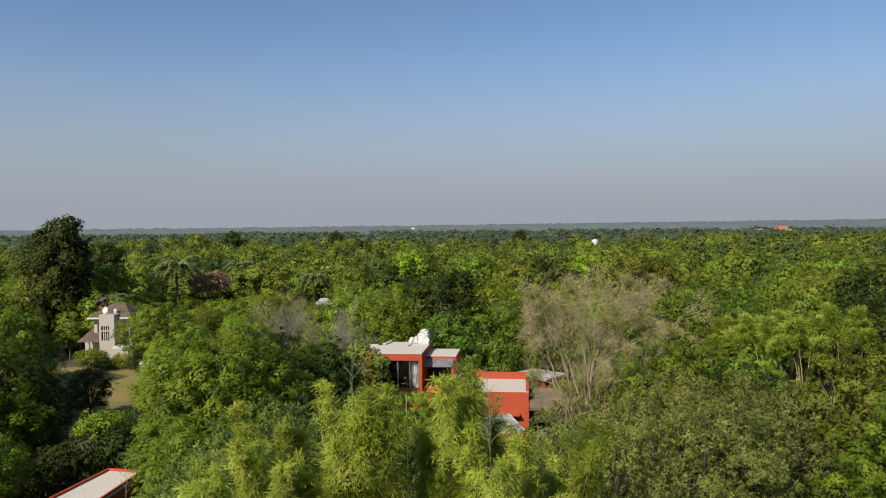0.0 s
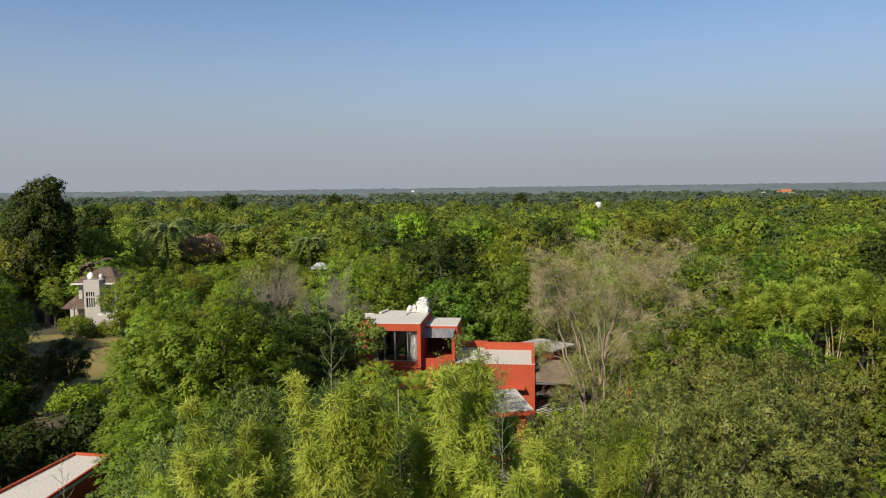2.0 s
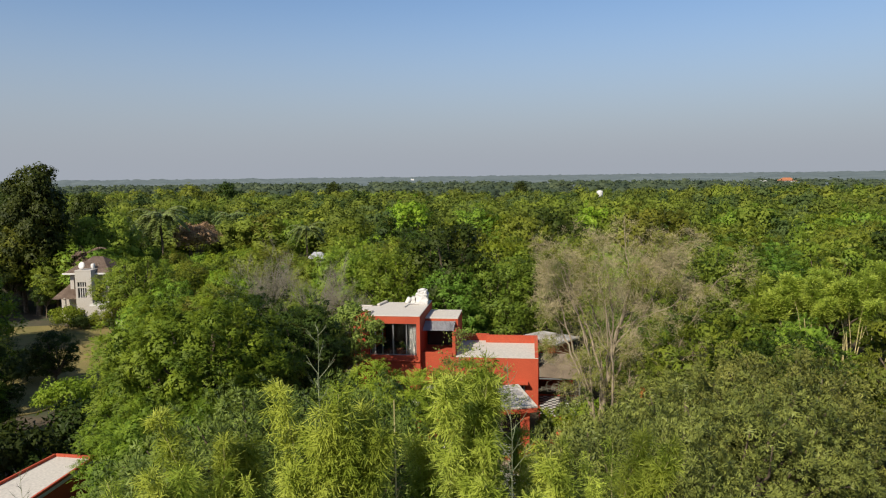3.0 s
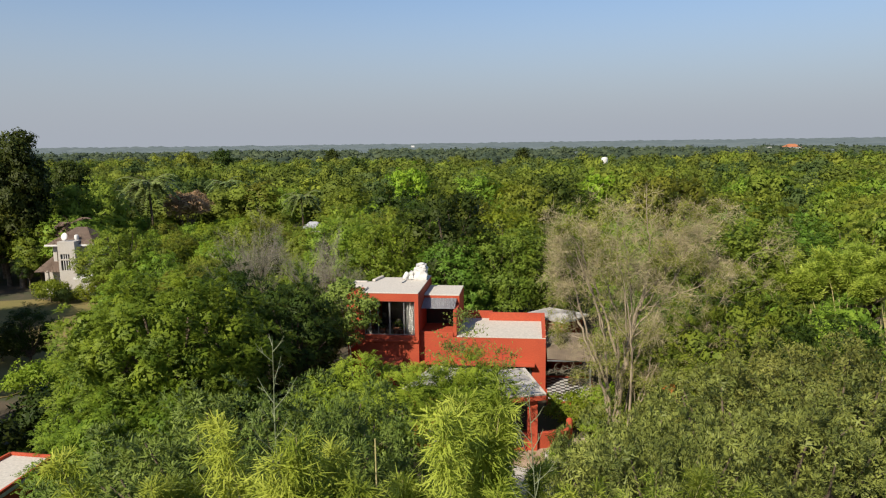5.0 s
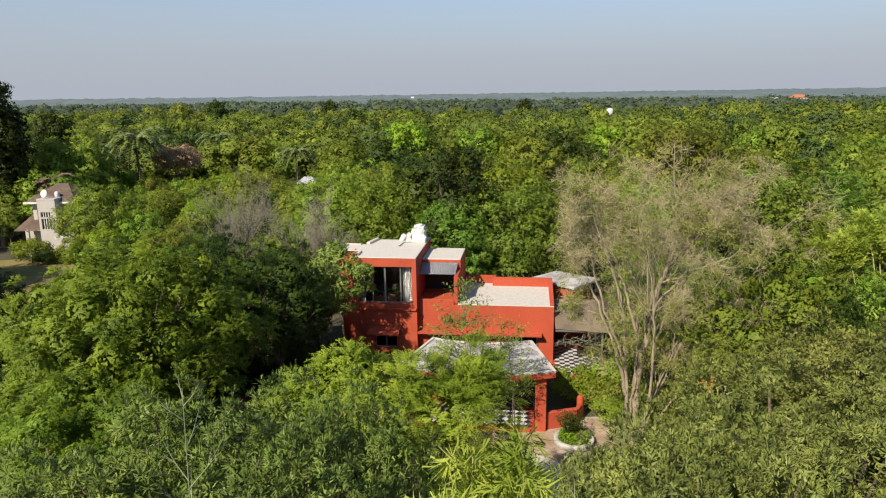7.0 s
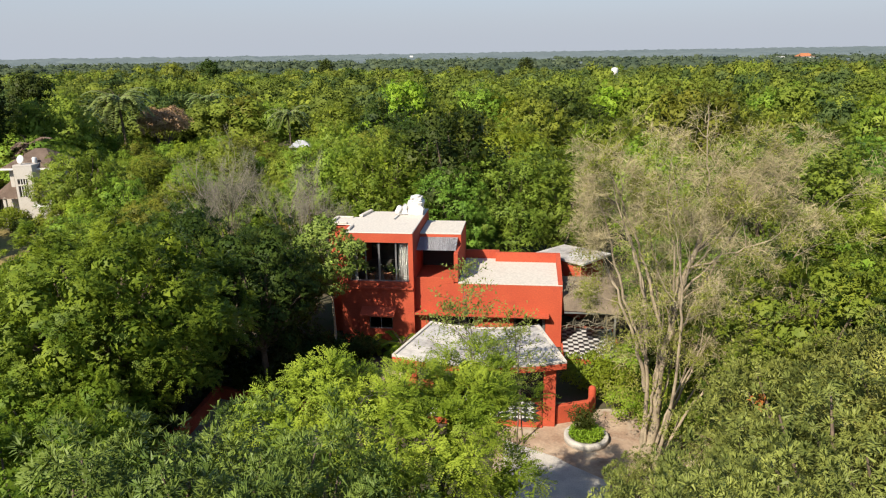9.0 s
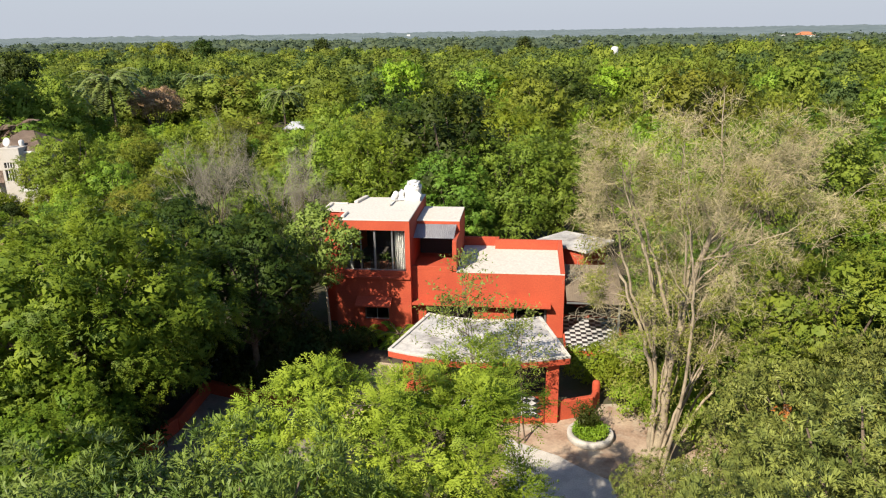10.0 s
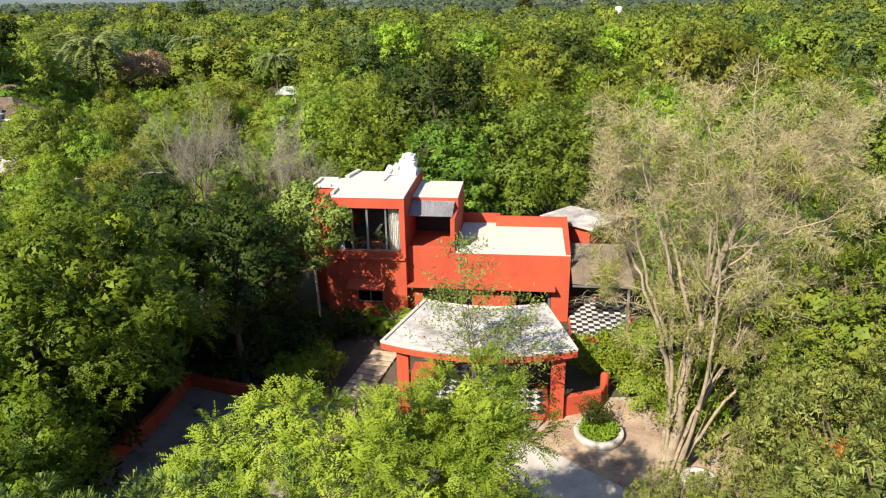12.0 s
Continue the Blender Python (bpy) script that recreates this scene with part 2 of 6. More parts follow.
def part(name, bm, material, parent=None, label=""):
    me = bpy.data.meshes.new(name)
    bm.to_mesh(me)
    bm.free()
    return link(name, me, material, parent, label)


def empty(name, m=None):
    ob = new(name)
    ob.empty_display_size = 0.5
    if m is not None:
        ob.matrix_world = m
    return ob


def box(x0, x1, y0, y1, z0, z1, bevel=0.015, bm=None):
    bm = bm or bmesh.new()
    made = bmesh.ops.create_cube(bm, size=1.0, matrix=Matrix.Translation(((x0 + x1) / 2, (y0 + y1) / 2, (z0 + z1) / 2)) @ Matrix.Diagonal((x1 - x0, y1 - y0, z1 - z0, 1)))
    if bevel:
        edges = list({e for v in made["verts"] for e in v.link_edges})
        bmesh.ops.bevel(bm, geom=edges, offset=bevel, segments=2, affect='EDGES', profile=0.6)
    return bm


def prism(points, z0, z1, bevel=0.015):
    """An upright prism on a plan outline."""
    bm = bmesh.new()
    f = bm.faces.new([bm.verts.new((x, y, z0)) for x, y in points])
    bm.normal_update()
    if f.normal.z > 0:
        f.normal_flip()
    up = bmesh.ops.extrude_face_region(bm, geom=[f])
    bmesh.ops.translate(bm, vec=(0, 0, z1 - z0), verts=[v for v in up["geom"] if isinstance(v, bmesh.types.BMVert)])
    bmesh.ops.recalc_face_normals(bm, faces=bm.faces)
    if bevel:
        bmesh.ops.bevel(bm, geom=[e for e in bm.edges if e.calc_face_angle(0) > 0.6], offset=bevel, segments=1, affect='EDGES')
    return bm


def mesh_from(name, verts, faces, material, smooth=False):
    """verts: array (n, 3); faces: array (m, k)."""
    me = bpy.data.meshes.new(name)
    verts, faces = np.asarray(verts, np.float32), np.asarray(faces, np.int32)
    k = faces.shape[1]
    me.vertices.add(len(verts))
    me.vertices.foreach_set("co", verts.ravel())
    me.loops.add(faces.size)
    me.loops.foreach_set("vertex_index", faces.ravel())
    me.polygons.add(len(faces))
    me.polygons.foreach_set("loop_start", np.arange(0, faces.size, k, dtype=np.int32))
    if smooth:
        me.polygons.foreach_set("use_smooth", np.ones(len(faces), bool))
    me.update(calc_edges=True)
    me.materials.append(material)
    return me


class Wood:
    """Tapered limbs gathered into one mesh."""
    def __init__(self):
        self.v, self.f, self.n = [], [], 0

    def limb(self, points, radii, sides=6):
        pts = np.asarray(points, float)
        k = len(pts)
        tan = np.gradient(pts, axis=0)
        tan /= np.linalg.norm(tan, axis=1)[:, None] + 1e-9
        ref = np.array((1.0, 0.0, 0.0)) if abs(tan[0][0]) < 0.8 else np.array((0.0, 1.0, 0.0))
        a = np.cross(tan, ref)
        a /= np.linalg.norm(a, axis=1)[:, None] + 1e-9
        b = np.cross(tan, a)
        ang = np.arange(sides) * 2 * np.pi / sides
        ring = a[:, None] * np.cos(ang)[None, :, None] + b[:, None] * np.sin(ang)[None, :, None]
        v = pts[:, None] + ring * np.asarray(radii)[:, None, None]
        self.v.append(v.reshape(-1, 3))
        i = np.arange(k - 1)[:, None] * sides + np.arange(sides)[None]
        j = np.arange(k - 1)[:, None] * sides + (np.arange(sides)[None] + 1) % sides
        self.f.append(np.stack((i, j, j + sides, i + sides), -1).reshape(-1, 4) + self.n)
        self.n += k * sides

    def mesh(self, name, material):
        return mesh_from(name, np.concatenate(self.v), np.concatenate(self.f), material, True)


def unit(a):
    return a / (np.linalg.norm(a, axis=-1, keepdims=True) + 1e-9)


def leaf_blades(pos, way, nrm, length, width, round_to=None, soft=0.7):
    """One three-cornered leaf at each place, broad at the stalk or at the tip by turns: its corners and their normals.
    round_to: the way out of the clump that the leaf belongs to, towards which its normal is eased."""
    way, nrm = unit(way), unit(nrm)
    if round_to is None:
        round_to, soft = nrm, 0.0
    nrm = np.where((nrm * round_to).sum(-1, keepdims=True) < 0, -nrm, nrm)
    side = unit(np.cross(way, nrm))
    flip = (np.arange(len(pos)) % 2)[:, None]
    L, W = length[:, None], width[:, None] * (1 - 2 * flip)
    wide, thin = pos + way * L * (0.15 + 0.55 * flip), pos + way * L * (1 - flip)
    v = np.stack((wide - side * W * 0.5, wide + side * W * 0.5, thin), 1)
    n = unit(np.cross(side, way) * (1 - soft) + round_to * soft)
    return np.concatenate((v, np.repeat(n[:, None], 3, 1)), 2).reshape(-1, 6)


def leaves_mesh(name, blades, material):
    """blades: arrays of three-cornered leaves, or pairs of corners with normals and faces."""
    V, F, n = [], [], 0
    for b in blades:
        v, f = b if isinstance(b, tuple) else (b, np.arange(len(b)).reshape(-1, 3))
        V.append(v)
        F.append(f + n)
        n += len(v)
    v = np.concatenate(V)
    me = mesh_from(name, v[:, :3], np.concatenate(F), material, True)
    eased = me.attributes.new("custom_normal", 'FLOAT_VECTOR', 'POINT')
    eased.data.foreach_set("vector", v[:, 3:].astype(np.float32).ravel())
    return me


def lump(level):
    """The corners and faces of a closed round form."""
    bm = bmesh.new()
    bmesh.ops.create_icosphere(bm, subdivisions=level, radius=1.0)
    v = np.array([tuple(q.co) for q in bm.verts])
    f = np.array([[q.index for q in g.verts] for g in bm.faces])
    bm.free()
    return v, f


LUMP = lump(1)


def hearts(rng, p, r, d, rough=0.14):
    """The dense inside of each billow of a crown: an uneven closed form at p, with radii r, that leans towards d."""
    v, f = LUMP
    n, k = len(p), len(v)
    pos = p[:, None] + v[None] * r[:, None] * (1 + rough * rng.normal(size=(n, k, 1)))
    nrm = unit(v[None] + d[:, None] * 0.6 + np.array((0, 0, 0.2)))
    return np.concatenate((pos, nrm), 2).reshape(-1, 6), (f[None] + (np.arange(n) * k)[:, None, None]).reshape(-1, 3)


def ball(rng, n):
    return unit(rng.normal(size=(n, 3)))


def sprays(rng, p, d, size, count, leaflets, reach, length, width, droop, ease=0.7):
    """Tufts of small twigs at p, each with leaflets on both sides that hang towards the tip."""
    P, D, S = np.repeat(p, count, 0), np.repeat(d, count, 0), np.repeat(size, count)[:, None]
    mid, R = P, S + reach * 0.6
    o = unit(ball(rng, len(P)) * 0.8 + D * 0.55 + np.array((0, 0, 0.5)))
    P = P + o * S * (0.15 + 0.75 * rng.random((len(P), 1)))
    n = len(P)
    side = unit(np.cross(o, np.array((0, 0, 1.0)) + ball(rng, n) * 0.5))
    up = unit(np.cross(side, o) * 0.8 + D * 0.8 + ball(rng, n) * 0.25)
    ln = reach * (0.6 + 0.7 * rng.random((n, 1)))
    f = np.linspace(0.1, 1, leaflets)[None, :, None]
    pos = P[:, None] + o[:, None] * ln[:, None] * f + np.array((0, 0, -1.0)) * droop * ln[:, None] * f ** 2
    turn = np.where(np.arange(leaflets) % 2, 1, -1)[None, :, None]
    way = o[:, None] * 0.75 + side[:, None] * turn + np.array((0, 0, -0.6 * droop)) + rng.normal(size=(n, leaflets, 3)) * 0.18
    nrm = np.broadcast_to(up[:, None], way.shape) + rng.normal(size=way.shape) * 0.2
    m = n * leaflets
    out = unit(D[:, None] * 0.75 + (pos - mid[:, None]) / R[:, None] * 0.95 + np.array((0, 0, 0.2)))
    taper = np.broadcast_to(1.1 - 0.4 * f, (n, leaflets, 1)).reshape(-1)
    return leaf_blades(pos.reshape(-1, 3), way.reshape(-1, 3), nrm.reshape(-1, 3), length * taper * (0.75 + 0.5 * rng.random(m)), width * (0.75 + 0.5 * rng.random(m)), out.reshape(-1, 3), ease)


def lobed(rng, lobes, per_area, clump, leaves, length, width, droop=0.3, spread=0.75, core=0.25, rosette=False, spray=None, solid=0.0, ease=0.7, dome=0.3):
    """Leaves in small domed clumps on the outside of overlapping lobes ((centre), (radii)); per_area clumps a square metre, each of so many leaves."""
    quads = []
    C = np.array([l[0] for l in lobes], float)
    R = np.array([l[1] for l in lobes], float)
    mid = C.mean(0)
    for c, r in zip(C, R):
        area = 4 * np.pi * (((r[0] * r[1]) ** 1.6 + (r[0] * r[2]) ** 1.6 + (r[1] * r[2]) ** 1.6) / 3) ** (1 / 1.6)
        n = max(5, int(area * per_area / (7 if rosette else 1)))
        d = ball(rng, n)
        d = d[d[:, 2] > -0.6]
        p = c + d * r * (0.8 + 0.3 * rng.random((len(d), 1)))
        q = np.linalg.norm((p[:, None] - C[None]) / R[None], axis=2)
        keep = (q > 0.76).all(1)
        p, d = p[keep], d[keep]
        if not len(p):
            continue
        size = clump * (0.55 + 0.9 * rng.random(len(p)))
        face = unit(unit(d / r) * (1 - dome) + unit(p - mid) * dome)
        if rosette:
            face = np.repeat(face, 7, 0)
            o = unit(ball(rng, len(face)) + face * 0.8)
            p, size = np.repeat(p, 7, 0) + o * clump * (0.8 + 0.5 * rng.random((len(o), 1))), np.repeat(size, 7)
            face = unit(face * 0.6 + o * 0.8)
        if solid:
            span = max(0.24, length * 1.7)
            m = int(area * solid ** 2 * 1.1 / (0.5 * span * span))
            o = ball(rng, m)
            pos = c + o * r * (solid + 0.16 * (rng.random((m, 1)) - 0.5))
            far = np.linalg.norm((pos[:, None] - C[None]) / R[None], axis=2).min(1) > solid - 0.12
            o, pos = o[far], pos[far]
            m = len(o)
            out = unit(unit(o / r) * (1 - dome) + unit(pos - mid) * dome + np.array((0, 0, 0.15)))
            big = span * (0.7 + 0.6 * rng.random(m))
            quads.append(leaf_blades(pos, unit(np.cross(o, ball(rng, m))), unit(o + ball(rng, m) * 0.5), big, big * 0.9, out, ease))
        if spray:
            quads.append(sprays(rng, p, face, size, *spray, length, width, droop, ease))
            m = int(len(p) * leaves * core)
            if m:
                o = ball(rng, m)
                pos = c + o * r * (0.2 + 0.45 * rng.random((m, 1)))
                quads.append(leaf_blades(pos, unit(np.cross(o, ball(rng, m))), unit(o + ball(rng, m) * 0.5), np.full(m, length * 1.5), np.full(m, length * 0.9), o))
            continue
        k = leaves
        P = np.repeat(p, k, 0)
        D = np.repeat(face, k, 0)
        S = np.repeat(size, k)[:, None]
        o = unit(ball(rng, len(P)) + D * 0.55 + np.array((0, 0, 0.35)))
        tang = unit(np.cross(o, ball(rng, len(P))))
        if rosette:
            way = unit(o + D * 0.3 + np.array((0, 0, -droop)))
            pos = P + o * S * 0.12
            nrm = unit(D * 0.5 + np.array((0, 0, 0.7)) + ball(rng, len(P)) * 0.35)
        else:
            pos = P + o * S * (0.35 + 0.65 * rng.random((len(P), 1))) * spread * np.array((1, 1, 0.8))
            way = unit(tang * 0.9 + o * 0.35 + np.array((0, 0, -droop)))
            nrm = unit(o + ball(rng, len(P)) * 0.4 + np.array((0, 0, 0.25)))
        ln = length * (0.65 + 0.7 * rng.random(len(P)))
        quads.append(leaf_blades(pos, way, nrm, ln, width * (0.7 + 0.6 * rng.random(len(P))), unit(D * 0.8 + o * 0.75 + np.array((0, 0, 0.2))), 0.45 if rosette else ease))
        m = int(len(P) * core * 2.2)
        if m:
            o = ball(rng, m)
            pos = c + o * r * (0.4 + 0.35 * rng.random((m, 1)))
            big = length * 1.3 * (0.7 + 0.6 * rng.random(m))
            quads.append(leaf_blades(pos, unit(np.cross(o, ball(rng, m))), unit(o + ball(rng, m) * 0.5), big, np.full(m, width * 1.7), o))
    return quads


def lobes_for(rng, height, radius, base, n, flat=0.8, fine=1.0):
    """n lobes inside a crown that reaches from base to height: a middle and smaller billows round it."""
    mid, half = (height + base) / 2, (height - base) / 2
    out = [((0, 0, mid), (radius * 0.6, radius * 0.6, half * 0.78))]
    for i in range(n - 1):
        a = i * 2.399 + rng.random() * 0.9
        e = 1.0 - 1.7 * ((i + rng.random() * 0.8) / (n - 1))
        e = max(-0.8, e)
        ring = math.sqrt(max(0.0, 1 - (e * 0.9) ** 2))
        s = radius * fine * (0.24 + 0.2 * rng.random()) * (1.12 if e < 0.4 else 1.0)
        rr = (radius - s * 0.75) * ring * (0.85 + 0.25 * rng.random())
        out.append(((math.cos(a) * rr, math.sin(a) * rr, mid + e * (half - s * flat * 0.8)), (s, s, s * flat * (0.85 + 0.4 * rng.random()))))
    return out


def trunk_mesh(rng, lobes, height, girth, material, name="trunk"):
    w = Wood()
    fork = height * 0.3
    lean = rng.normal(size=2) * 0.05 * height
    zs = np.linspace(-0.2, fork, 5)
    w.limb([(lean[0] * (z / height), lean[1] * (z / height), z) for z in zs], girth * np.linspace(1.25, 0.8, 5), 8)
    base = np.array((lean[0] * fork / height, lean[1] * fork / height, fork - 0.1))
    for c, r in lobes:
        c = np.array(c)
        t = np.linspace(0, 1, 5)[:, None]
        bow = np.array((0, 0, 1.0)) * np.sin(t * np.pi) * 0.12 * height * 0.3 + np.sin(t * 2 * np.pi) * rng.normal(size=3) * 0.15
        w.limb(base + (c - base) * t + bow, girth * np.linspace(0.55, 0.1, 5), 5)
    return w.mesh(name, material)


def tree(name, label, crown, trunk, x=0, y=0, z=0, turn=0, size=1.0, category="tree", group="", lift=1.0):
    ob = empty(name, Matrix.Translation((x, y, z)) @ Matrix.Rotation(radians(turn), 4, 'Z') @ Matrix.Diagonal((size, size, size * lift, 1)))
    tagged(ob, label, category, group)
    if trunk:
        link("trunk", trunk, None, ob)
    link("crown", crown, None, ob)
    return ob


# ---- ground ----
def ground_sheet():
    """One sheet to the horizon, finer near the house."""
    r = np.concatenate((np.linspace(0, 120, 41), np.geomspace(135, 4800, 26)))
    a = np.arange(96) * 2 * np.pi / 96
    X, Y = np.outer(r, np.cos(a)), np.outer(r, np.sin(a)) + 45
    near = np.clip((r - 60) / 200, 0, 1)[:, None]
    Z = -0.03 + near * (np.sin(X * 0.03) * 0.25 + np.cos(Y * 0.027) * 0.25) - 0.02
    v = np.stack((X, Y, Z), -1).reshape(-1, 3)
    i = np.arange(len(r) - 1)[:, None] * 96 + np.arange(96)[None]
    j = np.arange(len(r) - 1)[:, None] * 96 + (np.arange(96)[None] + 1) % 96
    return mesh_from("ground", v, np.stack((i, j, j + 96, i + 96), -1).reshape(-1, 4), M_SOIL, True)


tagged(link("ground", ground_sheet(), None), "dark soil with leaf litter under the trees", "ground", kind="structure")


def wobbly(points, step=0.6, amp=0.18, seed=1):
    """A plan outline with uneven edges."""
    rng = random.Random(seed)
    out = []
    for (x0, y0), (x1, y1) in zip(points, points[1:] + points[:1]):
        n = max(1, int(math.hypot(x1 - x0, y1 - y0) / step))
        for i in range(n):
            out.append((x0 + (x1 - x0) * i / n + rng.uniform(-amp, amp), y0 + (y1 - y0) * i / n + rng.uniform(-amp, amp)))
    return out


# ---- bare earth, drive, lawn, court ----
tagged(part("earth_patch", prism(wobbly([(1.2, 34.5), (8.5, 34.5), (11.5, 38.5), (10.5, 42.0), (7.6, 44.2), (2.2, 43.2)], seed=4), -0.03, 0.02, 0), M_EARTH),
       "bare reddish earth with scattered dry leaves beside the porch", "bare ground", kind="structure")
tagged(part("driveway", prism(wobbly([(1.9, 28.0), (5.6, 28.0), (5.9, 38.6), (4.2, 40.2), (2.3, 41.6)], amp=0.08, seed=5), -0.02, 0.045, 0), M_PALE),
       "pale worn concrete drive leading to the porch", "driveway", kind="structure")
tagged(part("lawn", prism(wobbly([(-29.0, 50.0), (-23.0, 56.0), (-31.5, 79.0), (-47.0, 79.0), (-44.0, 62.0), (-35.0, 50.0)], step=2.0, amp=0.5, seed=6), -0.02, 0.03, 0), M_LAWN),
       "dry yellowish lawn in front of the white house", "lawn", kind="structure")

HOUSE = Matrix.Translation((-1.68, 51.3, 0)) @ Matrix.Rotation(radians(-7), 4, 'Z')
house = tagged(empty("red_house", HOUSE), "two-storey flat-roofed house in red plaster with white roofs", "house")


def wall(u0, u1, v0, v1, z0, z1, holes=()):
    """A wall along u with openings (u0, u1, z0, z1) right through it."""
    us = sorted({u0, u1, *(h[0] for h in holes), *(h[1] for h in holes)})
    zs = sorted({z0, z1, *(h[2] for h in holes), *(h[3] for h in holes)})
    bm = bmesh.new()
    for a, b in zip(us, us[1:]):
        for c, d in zip(zs, zs[1:]):
            if any(h[0] <= a and b <= h[1] and h[2] <= c and d <= h[3] for h in holes):
                continue
            box(a, b, v0, v1, c, d, 0, bm)
    bmesh.ops.remove_doubles(bm, verts=bm.verts, dist=0.0005)
    inner = [f for f in bm.faces if any(g is not f and {v for v in g.verts} == {v for v in f.verts} for g in f.edges[0].link_faces)]
    if inner:
        bmesh.ops.delete(bm, geom=list(set(inner)), context='FACES_ONLY')
    return bm


def curtain(u0, u1, v, z0, z1, folds):
    bm = bmesh.new()
    n = folds * 8
    cols = []
    for i in range(n + 1):
        u = u0 + (u1 - u0) * i / n
        d = 0.035 * math.sin(i / 8 * 2 * math.pi) + 0.01 * math.sin(i * 0.9)
        cols.append((bm.verts.new((u, v + d, z0)), bm.verts.new((u, v + d * 0.8, z1))))
    for a, b in zip(cols, cols[1:]):
        bm.faces.new((a[0], b[0], b[1], a[1]))
    bmesh.ops.solidify(bm, geom=bm.faces[:], thickness=0.008)
    return bm


# upper room block
part("front_wall", wall(-4.0, 0.0, 0.0, 0.24, 0.0, 6.26, [(-3.45, -0.25, 3.6, 5.78), (-2.5, -1.2, 0.9, 1.75)]), M_RED, house)
part("side_wall", box(-0.24, 0.0, 0.245, 6.0, 0.0, 6.26), M_RED, house)
part("side_wall", box(-4.0, -3.76, 0.245, 3.5, 0.0, 6.26), M_RED, house)
part("side_wall", prism([(-3.755, 3.5), (-3.52, 3.5), (-3.2, 5.04), (-3.42, 5.04)], 0.0, 6.26), M_RED, house)
part("rear_wall", box(-3.195, -0.245, 4.82, 5.04, 0.0, 6.26), M_RED, house)
part("annex_wall", box(-5.0, -4.005, 1.7, 3.5, 0.0, 6.2), M_RED, house)
roof = part("roof", prism([(-3.62, 0.0), (0.0, 0.0), (0.0, 6.0), (-0.24, 6.0), (-0.24, 5.04), (-3.4, 5.04), (-3.7, 3.5), (-5.0, 3.5), (-5.0, 1.7), (-3.62, 1.7)], 6.262, 6.32, 0.02), M_ROOF, house, "white-coated flat roof")
part("kerb", box(-4.95, -3.95, 1.74, 1.92, 6.322, 6.42, 0.03), M_ROOF, roof)
part("kerb", box(-4.95, -4.75, 1.925, 3.2, 6.322, 6.42, 0.03), M_ROOF, roof)
part("kerb", box(-4.95, -3.95, 3.205, 3.4, 6.322, 6.4, 0.03), M_ROOF, roof)
part("kerb", prism([(-3.6, 0.3), (-3.42, 0.3), (-3.42, 1.3), (-3.6, 1.3)], 6.322, 6.44, 0.03), M_ROOF, roof)
part("kerb", prism([(-3.68, 3.5), (-3.45, 3.45), (-3.15, 4.9), (-3.36, 4.98)], 6.322, 6.46, 0.03), M_ROOF, roof)
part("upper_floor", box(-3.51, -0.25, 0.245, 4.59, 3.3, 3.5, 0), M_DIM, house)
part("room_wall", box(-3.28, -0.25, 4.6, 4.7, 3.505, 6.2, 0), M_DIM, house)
part("window_ledge", box(-3.98, -0.02, -0.12, -0.003, 3.2, 3.32, 0.02), M_RED, house)

win = part("large_window", box(-3.45, -0.25, 0.14, 0.2, 5.72, 5.78, 0.005), M_ALU, house, "sliding window with slim grey metal frame")
for u0, u1, z0, z1 in ((-3.45, -0.25, 3.6, 3.66), (-3.45, -3.4, 3.665, 5.715), (-0.3, -0.25, 3.665, 5.715), (-2.62, -2.54, 3.665, 5.715), (-1.9, -1.8, 3.665, 5.715), (-0.98, -0.9, 3.665, 5.715)):
    part("window_frame", box(u0, u1, 0.14, 0.2, z0, z1, 0.005), M_ALU, win)
for u0, u1 in ((-3.395, -2.625), (-2.535, -1.905), (-1.795, -0.985), (-0.895, -0.305)):
    pane = part("pane", box(u0, u1, 0.165, 0.171, 3.665, 5.715, 0), M_GLASS, win)
    pane.visible_shadow = False
part("curtain", curtain(-3.4, -3.08, 0.38, 3.55, 5.85, 4), M_CURTAIN, house, "white hanging curtain")
part("curtain", curtain(-0.86, -0.3, 0.38, 3.55, 5.85, 6), M_CURTAIN, house, "white hanging curtain")

low = part("ground_window", box(-2.5, -1.2, 0.1, 0.16, 1.69, 1.75, 0.005), M_ALU, house)
for u0, u1, z0, z1 in ((-2.5, -1.2, 0.9, 0.96), (-2.5, -2.44, 0.965, 1.685), (-1.26, -1.2, 0.965, 1.685), (-1.88, -1.82, 0.965, 1.685)):
    part("window_frame", box(u0, u1, 0.1, 0.16, z0, z1, 0.005), M_ALU, low)
for u0, u1 in ((-2.435, -1.885), (-1.815, -1.265)):
    part("pane", box(u0, u1, 0.12, 0.126, 0.965, 1.685, 0), M_GLASS, low)
bm = bmesh.new()
f = bm.faces.new([bm.verts.new((-2.85, v, z)) for v, z in ((-0.003, 2.12), (-0.003, 2.2), (-0.68, 1.93), (-0.68, 1.85))])
ex = bmesh.ops.extrude_face_region(bm, geom=[f])
bmesh.ops.translate(bm, vec=(1.85, 0, 0), verts=[v for v in ex["geom"] if isinstance(v, bmesh.types.BMVert)])
bmesh.ops.recalc_face_normals(bm, faces=bm.faces)
part("sunshade", bm, M_RED, house, "slanting red sunshade over the lower window")
part("ground_floor", box(-3.51, -0.25, 0.245, 4.59, -0.02, 0.12, 0), M_SLAB, house)

